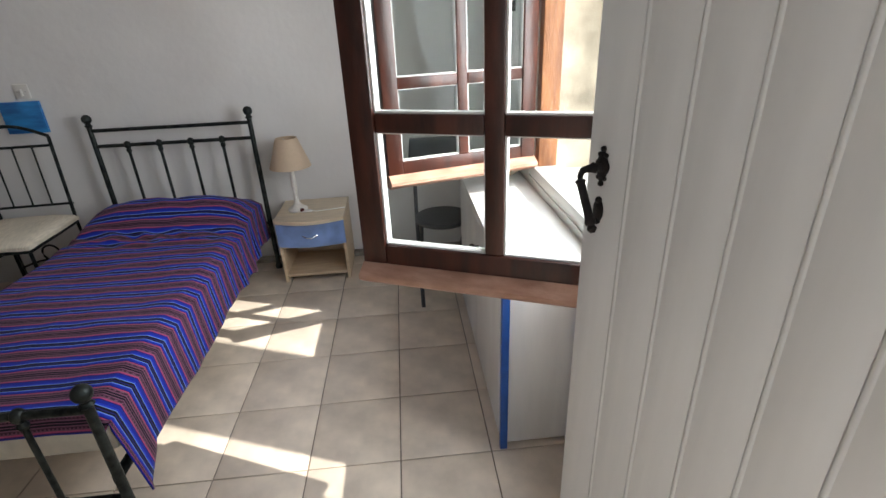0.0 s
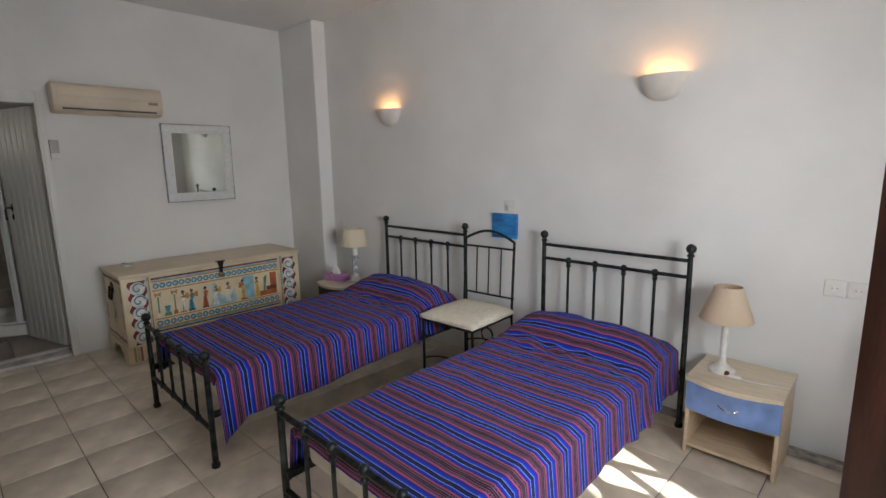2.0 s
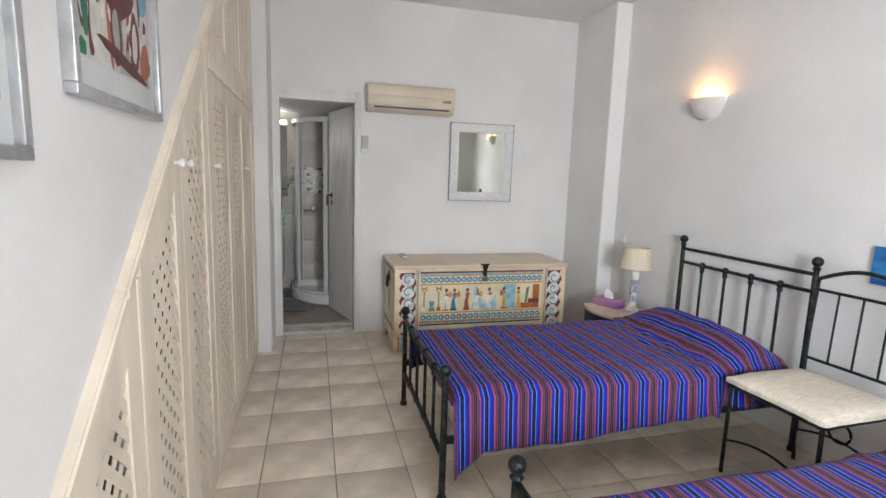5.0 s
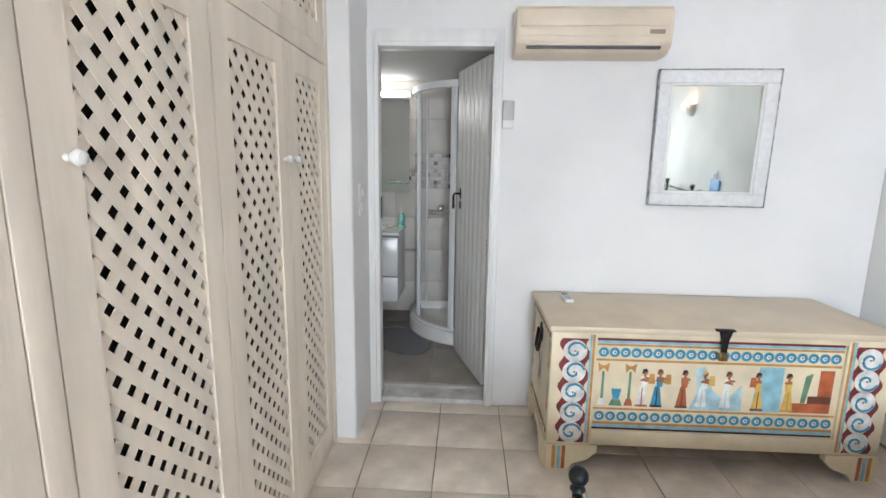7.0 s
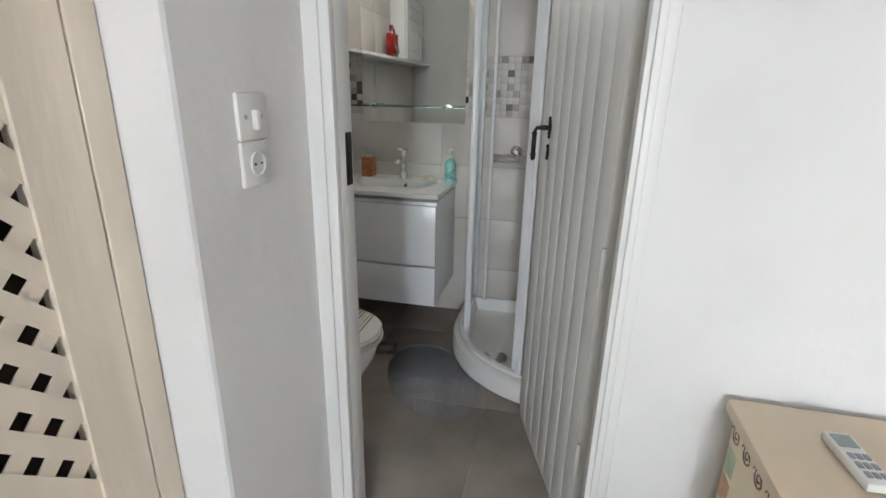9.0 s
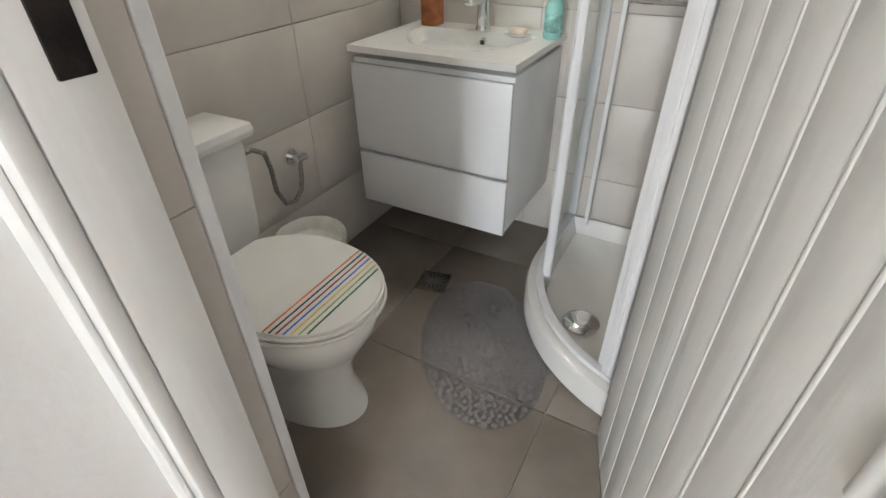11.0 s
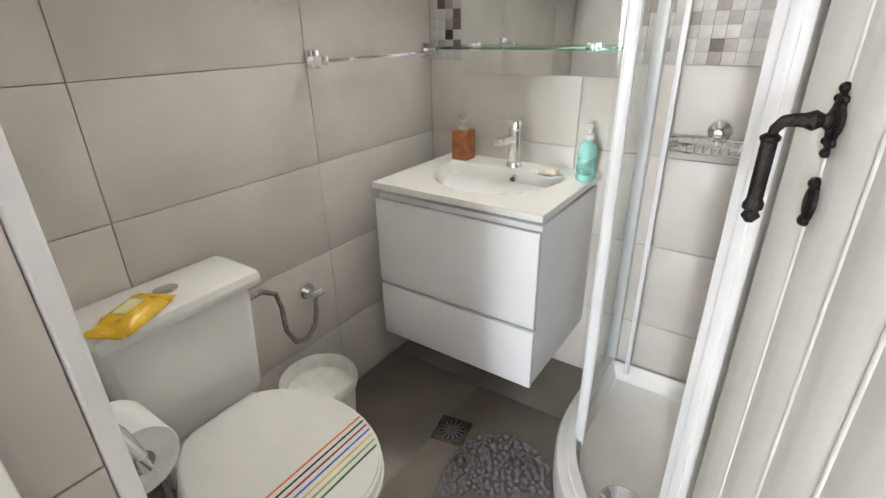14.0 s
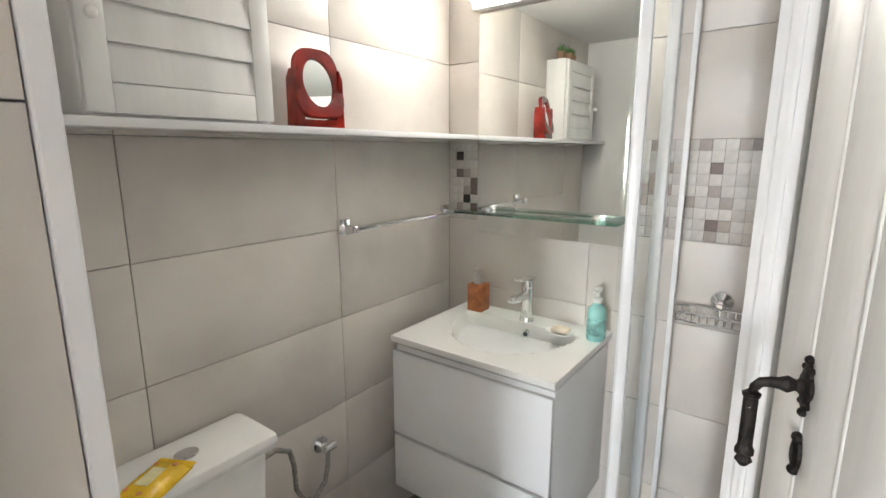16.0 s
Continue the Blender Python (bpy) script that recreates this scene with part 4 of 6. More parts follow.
def framed_mirror():
    f = thing("wall_mirror", pose(WEST + 0.012, 2.368, 1.53, 0, 1.3, -2.6), "square wall mirror in a grey-washed white frame", "mirror")
    w, h, t = 0.288, 0.338, 0.062
    for y0, y1, z0, z1 in ((-w, w, -h, -h + t), (-w, w, h - t, h), (-w, -w + t, -h + t, h - t), (w - t, w, -h + t, h - t)):
        bm = B()
        box(bm, 0.012, 0.036, y0, y1, z0, z1, 0.005)
        part("frame_side", bm, GREY_WASH, f)
    for y0, y1, z0, z1 in ((-w - 0.006, w + 0.006, -h - 0.006, -h), (-w - 0.006, w + 0.006, h, h + 0.006), (-w - 0.006, -w, -h, h), (w, w + 0.006, -h, h)):
        part("edge_strip", box(B(), 0.010, 0.037, y0, y1, z0, z1, 0.002), GREY_EDGE, f, "worn dark grey edge")
    for y0, y1, z0, z1 in ((-w + t, w - t, -h + t, -h + t + 0.012), (-w + t, w - t, h - t - 0.012, h - t), (-w + t, -w + t + 0.012, -h + t, h - t), (w - t - 0.012, w - t, -h + t, h - t)):
        part("inner_bead", box(B(), 0.012, 0.03, y0, y1, z0, z1, 0.002), WHITE_WOOD, f)
    part("glass", box(B(), 0.014, 0.018, -w + t, w - t, -h + t, h - t), AGED_MIRROR, f, "", False)
    part("back_board", box(B(), 0.006, 0.0135, -w + 0.01, w - 0.01, -h + 0.01, h - 0.01), BIRCH, f)


framed_mirror()
rh = thing("remote_holder", pose(WEST, 1.325, 1.645), "empty grey remote control holder on the wall", "remote holder")
part("cradle", box(B(), 0.0, 0.022, -0.03, 0.03, -0.07, 0.07, 0.006), mat("grey_plastic", (0.48, 0.47, 0.45), 0.4, vary=0.06), rh)
part("lip", box(B(), 0.022, 0.032, -0.03, 0.03, -0.07, -0.03, 0.004), PLASTIC, rh)
rc = thing("remote_control", pose(-4.575, 1.648, 0.702, 0, 0, 184), "white remote control lying on the chest", "remote control")
part("case", box(B(), -0.065, 0.065, -0.023, 0.023, 0.0, 0.018, 0.005), PLASTIC, rc)
part("screen", box(B(), 0.022, 0.055, -0.016, 0.016, 0.018, 0.0195), mat("lcd_grey", (0.30, 0.33, 0.31), 0.2, vary=0.05), rc)
for i in range(3):
    for j in range(3):
        part("button", box(B(), -0.052 + i * 0.022, -0.038 + i * 0.022, -0.017 + j * 0.012, -0.008 + j * 0.012, 0.018, 0.0205, 0.001), mat("button_grey", (0.30, 0.31, 0.33), 0.5, vary=0.05) if i + j == 0 else bpy.data.materials["button_grey"], rc)
bm = B()
rod(bm, (-3.43, 2.85, CEIL_Z), (-3.43, 2.85, CEIL_Z - 0.02), 0.006)
tube(bm, [(-3.43, 2.85, CEIL_Z - 0.02)] + [(-3.43 + 0.022 * math.sin(a * 0.45), 2.85, CEIL_Z - 0.045 + 0.022 * math.cos(a * 0.45)) for a in range(10)], 0.003)
solid("ceiling_hook", bm, BLACK_IRON, "black iron hook in the bedroom ceiling", "hook")


def picture(x0, x1, z0, z1, label, seed, paints, weights, marks):
    f = thing("framed_picture", pose(0, SOUTH, 0), label, "picture", "framed prints")
    t, y1 = 0.022, 0.026
    for a, b, c, d in ((x0, x1, z0, z0 + t), (x0, x1, z1 - t, z1), (x0, x0 + t, z0 + t, z1 - t), (x1 - t, x1, z0 + t, z1 - t)):
        part("frame_side", box(B(), a, b, 0.0, y1, c, d, 0.003), SILVER_FRAME, f)
    part("mount", box(B(), x0 + t, x1 - t, 0.003, 0.010, z0 + t, z1 - t), MOUNT, f)
    part("print", box(B(), x0 + 0.048, x1 - 0.048, 0.010, 0.0115, z0 + 0.083, z1 - 0.048), mat("print_ground", (0.56, 0.55, 0.51), 0.7, vary=0.2, scale=9, second=(0.34, 0.32, 0.30)), f, "loosely painted paper print")
    rng = random.Random(seed)
    px0, px1, pz0, pz1 = x0 + 0.050, x1 - 0.050, z0 + 0.085, z1 - 0.050

    def dab(cx, cz, rx, rz, turn, m_, k):
        """One uneven patch of paint, kept within the sheet."""
        out = []
        for q in range(16):
            a = 2 * math.pi * q / 16
            r = 1 + 0.30 * noise.noise((cx * 9 + math.cos(a) * 1.3, cz * 9 + math.sin(a) * 1.3, k))
            u, v = rx * r * math.cos(a), rz * r * math.sin(a)
            out.append((min(max(cx + u * math.cos(turn) - v * math.sin(turn), px0), px1), min(max(cz + u * math.sin(turn) + v * math.cos(turn), pz0), pz1)))
        bm = B()
        prism(bm, out, 0.0115, 0.0119 + 0.00004 * k, "y")
        part("brush_stroke", bm, m_, f, "", False)
    for k in range(46):
        m_ = paints[rng.choices(range(len(paints)), weights)[0]]
        long = rng.random() < 0.65
        dab(px0 + rng.random() * (px1 - px0), pz0 + rng.random() * (pz1 - pz0), rng.uniform(0.008, 0.016) if long else rng.uniform(0.012, 0.03),
            rng.uniform(0.04, 0.10) if long else rng.uniform(0.012, 0.03), rng.uniform(-0.25, 0.25), m_, k)
    for k, (u, v, rx, rz, turn, m_) in enumerate(marks):
        dab(px0 + u * (px1 - px0), pz0 + v * (pz1 - pz0), rx, rz, turn, m_, 47 + k)


MAROON, RUST, GREEN_P, PALE_P, OCHRE, INK, CHALK, SKYB = (plain("paint_" + n, c, 0.6) for n, c in (("maroon", (0.13, 0.035, 0.035)), ("rust", (0.34, 0.12, 0.07)), ("green", (0.02, 0.17, 0.10)), ("grey", (0.36, 0.36, 0.33)), ("ochre", (0.62, 0.32, 0.03)), ("ink", (0.025, 0.025, 0.06)), ("chalk", (0.62, 0.60, 0.55)), ("sky", (0.14, 0.38, 0.48))))
picture(-2.125, -1.59, 1.512, 1.93, "silver-framed abstract print in rust and maroon", 4, (MAROON, RUST, PALE_P, CHALK, GREEN_P), (5, 4, 4, 5, 1),
        ((0.5, 0.72, 0.10, 0.09, 0.2, MAROON), (0.1, 0.85, 0.03, 0.07, 0.1, SKYB), (0.55, 0.30, 0.035, 0.07, 0.0, MAROON), (0.55, 0.29, 0.020, 0.052, 0.0, PALE_P), (0.28, 0.32, 0.032, 0.07, 0.1, MAROON), (0.28, 0.31, 0.018, 0.05, 0.1, CHALK), (0.45, 0.10, 0.014, 0.16, 1.75, MAROON), (0.92, 0.35, 0.014, 0.06, 0.0, GREEN_P), (0.12, 0.2, 0.03, 0.05, 0.3, RUST)))
picture(-1.425, -0.80, 1.383, 1.90, "silver-framed abstract print with green brushwork", 9, (MAROON, RUST, CHALK, PALE_P, INK), (4, 2, 5, 4, 2),
        ((0.08, 0.75, 0.045, 0.14, 0.05, GREEN_P), (0.09, 0.40, 0.032, 0.14, 0.0, GREEN_P), (0.03, 0.15, 0.012, 0.10, 0.05, GREEN_P), (0.17, 0.93, 0.06, 0.035, 0.2, SKYB), (0.20, 0.33, 0.030, 0.13, 0.05, INK), (0.20, 0.34, 0.020, 0.11, 0.05, CHALK), (0.21, 0.28, 0.014, 0.045, 0.05, OCHRE), (0.38, 0.3, 0.022, 0.14, 0.1, MAROON), (0.46, 0.75, 0.05, 0.12, -0.1, MAROON), (0.50, 0.30, 0.016, 0.15, 0.0, INK), (0.72, 0.6, 0.05, 0.06, 0.0, INK)))


# ---- chest ----
def chest():
    c = thing("painted_chest", pose(-4.45, 2.245, 0), "cream wooden chest painted with ancient-style figures, blue rings and scrolls", "chest")
    hx, hy, h = 0.275, 0.735, 0.70
    bm = B()
    box(bm, -hx - 0.012, hx + 0.02, -hy - 0.015, hy + 0.015, h - 0.03, h, 0.008)
    part("lid", bm, CHEST_TOP, c, "plain tan lid")
    part("body", box(B(), -hx + 0.01, hx - 0.012, -hy + 0.012, hy - 0.012, 0.12, h - 0.03), PALE_CHEST, c)
    for s in (-1, 1):
        y0, y1 = sorted((s * hy, s * (hy - 0.20)))
        part("front_stile", box(B(), hx - 0.012, hx + 0.004, y0, y1, 0.13, h - 0.03, 0.003), PALE_CHEST, c)
        bm = B()
        prism(bm, [(s * hy, 0.0), (s * (hy - 0.10), 0.0), (s * (hy - 0.12), 0.035), (s * (hy - 0.19), 0.06), (s * (hy - 0.23), 0.10), (s * (hy - 0.23), 0.13), (s * hy, 0.13)], hx - 0.02, hx + 0.012, "x")
        part("front_foot", bm, PALE_CHEST, c)
        bm = B()
        prism(bm, [(hx, 0.0), (hx - 0.10, 0.0), (hx - 0.13, 0.05), (hx - 0.2, 0.10), (-hx + 0.2, 0.10), (-hx + 0.13, 0.05), (-hx + 0.10, 0.0), (-hx, 0.0), (-hx, 0.14), (hx, 0.14)], s * hy - 0.012, s * hy + 0.006, "y")
        part("side_skirt", bm, PALE_CHEST, c)
        part("end_panel", box(B(), -hx + 0.012, hx - 0.014, s * hy - 0.014 if s > 0 else -hy, s * hy if s > 0 else -hy + 0.014, 0.14, h - 0.03), PALE_CHEST, c)
        bm = B()
        box(bm, -0.045, 0.045, s * hy - 0.004, s * hy + 0.005, 0.535, 0.60, 0.003)
        box(bm, -0.02, 0.02, s * hy - 0.004, s * hy + 0.005, 0.60, 0.615, 0.002)
        tube(bm, [(-0.042, s * (hy + 0.008), 0.575), (-0.040, s * (hy + 0.018), 0.50), (-0.03, s * (hy + 0.021), 0.482), (0.03, s * (hy + 0.021), 0.482), (0.040, s * (hy + 0.018), 0.50), (0.042, s * (hy + 0.008), 0.575)], 0.0085)
        part("side_handle", bm, BLACK_IRON, c, "black iron carrying handle")
    part("lower_rail", box(B(), hx - 0.012, hx + 0.004, -hy + 0.20, hy - 0.20, 0.13, 0.20, 0.003), PALE_CHEST, c)
    part("upper_rail", box(B(), hx - 0.012, hx + 0.004, -hy + 0.20, hy - 0.20, 0.645, h - 0.03, 0.003), PALE_CHEST, c)
    teal, red, ochre, white, brown, black = (plain(n, k, 0.45) for n, k in (("painted_blue", (0.06, 0.28, 0.42)), ("painted_red", (0.20, 0.03, 0.03)), ("painted_ochre", (0.55, 0.27, 0.07)), ("painted_white", (0.78, 0.76, 0.70)), ("painted_brown", (0.16, 0.06, 0.035)), ("painted_black", (0.03, 0.02, 0.025))))
    pale, rust, yellow, green = (plain(n, k, 0.45) for n, k in (("painted_pale_blue", (0.30, 0.52, 0.60)), ("painted_rust", (0.48, 0.13, 0.05)), ("painted_yellow", (0.70, 0.45, 0.10)), ("painted_green", (0.16, 0.28, 0.17))))
    X = hx - 0.012
    for z0, z1, m_ in ((0.630, 0.642, red), (0.617, 0.630, pale), (0.606, 0.615, ochre), (0.534, 0.544, ochre), (0.300, 0.309, ochre), (0.214, 0.228, pale), (0.228, 0.240, ochre), (0.203, 0.212, black)):
        part("painted_line", box(B(), X, X + 0.0012, -hy + 0.205, hy - 0.205, z0, z1), m_, c, "", False)
    ring = B()
    for k, (r0, r1) in enumerate(((0.010, 0.0225),)):
        seg = 22
        a = [[ring.verts.new((xx, r * math.cos(2 * math.pi * q / seg), r * math.sin(2 * math.pi * q / seg))) for q in range(seg)] for r, xx in ((r0, 0.0), (r0, 0.0016), (r1, 0.0016), (r1, 0.0))]
        for i in range(3):
            for q in range(seg):
                ring.faces.new((a[i][q], a[i][(q + 1) % seg], a[i + 1][(q + 1) % seg], a[i + 1][q]))
    ring = mesh_of("painted_ring", ring, teal)
    dot = mesh_of("painted_dot", rod(B(), (0, 0, 0), (0.0015, 0, 0), 0.0105, seg=16), white)
    eye = mesh_of("painted_eye", rod(B(), (0, 0, 0), (0.0022, 0, 0), 0.004, seg=10), brown)
    for z, n in ((0.575, 22), (0.268, 21)):
        for i in range(n):
            y = -hy + 0.235 + (2 * hy - 0.47) * i / (n - 1)
            for nm, me in (("painted_ring", ring), ("painted_dot", dot), ("painted_eye", eye)):
                part(nm, me, None, c).location = (X, y, z)
    # faded scrolls and patches on the end panels
    faded = [plain(n, k, 0.5) for n, k in (("faded_green", (0.46, 0.52, 0.36)), ("faded_orange", (0.62, 0.38, 0.20)), ("faded_white", (0.74, 0.68, 0.54)), ("faded_rose", (0.52, 0.30, 0.22)), ("faded_umber", (0.30, 0.20, 0.17)))]
    for s in (-1, 1):
        ye = s * (hy + 0.0006)
        for z, r, n in ((0.642, 0.0185, 9), (0.172, 0.0185, 9)):
            for i in range(n):
                xc = -hx + 0.04 + (2 * hx - 0.08) * i / (n - 1)
                bm = B()
                tube(bm, [(xc + (r - 0.00085 * q) * math.cos(0.55 * q + 2.6), ye, z + (r - 0.00085 * q) * math.sin(0.55 * q + 2.6)) for q in range(19)], 0.0017, 5)
                tube(bm, [(xc - r * 0.85, ye, z + 0.010), (xc - r * 1.15, ye, z + 0.016), (xc - r * 1.5, ye, z + 0.004)], 0.0017, 5)
                part("end_scroll", bm, faded[4], c)
        for x0 in (-hx + 0.014, hx - 0.064):
            for k in range(6):
                zt = 0.61 - 0.068 * k
                part("end_patch", prism(B(), [(x0, zt), (x0 + 0.046, zt - 0.006), (x0 + 0.044, zt - 0.060), (x0, zt - 0.066)], s * hy - 0.0005, s * hy + 0.0008, "y"), faded[k % 3], c, "", False)
        for k, (xc, zc, w, t) in enumerate(((-0.035, 0.44, 0.026, 0.05), (0.03, 0.43, 0.03, 0.045), (0.0, 0.37, 0.04, 0.05), (-0.03, 0.31, 0.022, 0.05), (0.035, 0.33, 0.018, 0.06))):
            part("end_leaf", prism(B(), [(xc + w * math.cos(a * 0.5236) * (1 - 0.3 * (a % 2)), zc + t * math.sin(a * 0.5236) * (1 - 0.2 * (a % 3 == 1))) for a in range(12)], s * hy - 0.0005, s * hy + 0.0008 + 0.0003 * k, "y"), faded[(3, 0, 4, 3, 1)[k]], c, "", False)
    # running scrolls on the stiles
    for s in (-1, 1):
        yc = s * (hy - 0.105)
        part("scroll_ground", prism(B(), [(yc + 0.058 + 0.012 * math.sin(q * 1.05), 0.14 + 0.5 * q / 30) for q in range(31)] + [(yc - 0.058 + 0.012 * math.sin(q * 1.05), 0.14 + 0.5 * q / 30) for q in range(30, -1, -1)], hx + 0.004, hx + 0.0050, "x"), red, c, "", False)
        for i in range(5):
            zc = 0.19 + i * 0.098
            bm = B()
            rod(bm, (hx + 0.0045, yc, zc), (hx + 0.0062, yc, zc), 0.052, seg=28)
            part("scroll_disc", bm, white, c, "", False)
            bm = B()
            pts = [(hx + 0.0065, yc + (0.010 + 0.0062 * a * 0.5) * math.cos(a * 0.5 * s), zc + (0.010 + 0.0062 * a * 0.5) * math.sin(a * 0.5 * s)) for a in range(13)]
            tube(bm, pts, 0.0055, 6)
            part("scroll_line", bm, teal, c)
            part("scroll_eye", rod(B(), (hx + 0.006, yc, zc), (hx + 0.008, yc, zc), 0.004, seg=10), brown, c, "", False)
        for k, m_ in enumerate((ochre, pale)):
            yy = s * (hy - 0.185 + 0.012 * k)
            part("stile_line", box(B(), hx + 0.004, hx + 0.0052, yy - 0.005, yy + 0.005, 0.14, 0.66), m_, c, "", False)
        for k, m_ in enumerate((ochre, pale, rust)):
            yy = s * (hy - 0.035 - 0.022 * k)
            part("foot_line", box(B(), hx + 0.012, hx + 0.0132, yy - 0.008, yy + 0.008, 0.01, 0.125), m_, c, "", False)
    # painted scene, as plain shapes
    def shape(pts, m_, k):
        part("painted_shape", prism(B(), pts, X, X + 0.0012 + 0.0002 * k, "x"), m_, c, "", False)

    def blob(y, z, w, hh, m_, k, taper=0.5):
        shape([(y - w, z), (y + w, z), (y + w * taper, z + hh), (y - w * taper, z + hh)], m_, k)

    def disc(y, z, r, m_, k=2):
        part("painted_shape", rod(B(), (X, y, z), (X + 0.0012 + 0.0002 * k, y, z), r, seg=14), m_, c, "", False)

    def robed(y, robe, hair, held, lean, hem):
        """A robed shape with a raised vessel."""
        blob(y, 0.320, 0.026, 0.10, robe, 3, 0.42)
        blob(y, 0.320, 0.027, 0.010, hem, 4, 0.98)
        blob(y, 0.328, 0.003, 0.085, hem, 4, 0.6)
        blob(y + 0.3 * lean, 0.418, 0.012, 0.048, robe, 4, 1.35)
        shape([(y - 0.012, 0.446), (y + lean * 1.2, 0.438), (y + lean * 1.2, 0.446), (y, 0.460)], skin, 5)
        shape([(y + 0.010, 0.452), (y + lean * 1.5, 0.452), (y + lean * 1.5, 0.460), (y + 0.006, 0.466)], skin, 5)
        blob(y + 0.3 * lean, 0.462, 0.005, 0.015, skin, 5, 1)
        disc(y + 0.3 * lean, 0.487, 0.0125, skin, 5)
        shape([(y + 0.3 * lean - 0.014, 0.478), (y + 0.3 * lean - 0.004, 0.484), (y + 0.3 * lean + 0.012, 0.494), (y + 0.3 * lean + 0.004, 0.503), (y + 0.3 * lean - 0.010, 0.500)], hair, 6)
        if held:
            blob(y + lean * 1.5, 0.432, 0.014, 0.046, held, 6, 0.75)
    wash, skin = plain("painted_wash_blue", (0.42, 0.60, 0.63), 0.45), plain("painted_skin", (0.34, 0.13, 0.05), 0.45)
    shape([(-0.105, 0.315), (0.125, 0.315), (0.115, 0.44), (0.05, 0.36), (-0.01, 0.41), (-0.05, 0.52), (-0.09, 0.51), (-0.075, 0.40)], wash, 0)
    shape([(0.165, 0.315), (0.29, 0.315), (0.29, 0.528), (0.185, 0.528)], pale, 0)
    for y, foot in ((-0.495, white), (-0.375, rust)):
        blob(y, 0.345, 0.006, 0.14, green, 1, 0.8)
        shape([(y - 0.026, 0.525), (y - 0.020, 0.480), (y - 0.004, 0.498), (y + 0.004, 0.498), (y + 0.020, 0.480), (y + 0.026, 0.525), (y + 0.006, 0.512), (y - 0.006, 0.512)], ochre, 2)
        blob(y, 0.322, 0.020, 0.032, foot, 2, 0.55)
    blob(-0.432, 0.320, 0.030, 0.030, green, 2, 0.6)
    blob(-0.432, 0.352, 0.013, 0.050, teal, 2, 1.7)
    for y, robe, hair, held, lean, hem in ((-0.318, white, black, ochre, 0.026, rust), (-0.252, teal, brown, ochre, 0.030, black), (-0.140, rust, black, None, 0.020, brown), (-0.055, white, yellow, yellow, 0.026, wash), (0.050, white, brown, None, 0.022, wash), (0.190, yellow, black, rust, -0.018, brown), (0.320, yellow, black, None, -0.014, ochre)):
        robed(y, robe, hair, held, lean, hem)
    blob(0.42, 0.318, 0.085, 0.045, rust, 1, 1.0)
    blob(0.455, 0.363, 0.050, 0.035, brown, 1, 1.0)
    blob(0.475, 0.398, 0.030, 0.122, rust, 1, 1.0)
    shape([(0.375, 0.365), (0.395, 0.365), (0.415, 0.505), (0.385, 0.49)], green, 1)
    bm = B()
    box(bm, hx + 0.004, hx + 0.028, -0.04, 0.04, h - 0.002, h + 0.006, 0.002)
    prism(bm, [(-0.028, h), (0.028, h), (0.014, 0.655), (0.011, 0.605), (-0.011, 0.605), (-0.014, 0.655)], hx + 0.02, hx + 0.028, "x")
    part("hasp", bm, BLACK_IRON, c, "black iron hasp")
    bm = B()
    box(bm, hx + 0.006, hx + 0.030, -0.018, 0.018, 0.565, 0.595, 0.003)
    tube(bm, [(hx + 0.018, -0.011, 0.593), (hx + 0.018, -0.009, 0.615), (hx + 0.018, 0.009, 0.615), (hx + 0.018, 0.011, 0.593)], 0.004)
    part("padlock", bm, BRASS, c, "small brass padlock")


chest()


# ---- closet under the stairs ----
SLOPE_X, SLOPE = -2.53, 0.850


def slope_z(x):
    return 1.744 + SLOPE * (SLOPE_X - x)


def clip_poly(poly, f):
    out = []
    for i, p in enumerate(poly):
        q = poly[(i + 1) % len(poly)]
        a, b = f(p), f(q)
        if a >= 0:
            out.append(p)
        if (a >= 0) != (b >= 0):
            t = a / (a - b)
            out.append((p[0] + t * (q[0] - p[0]), p[1] + t * (q[1] - p[1])))
    return out


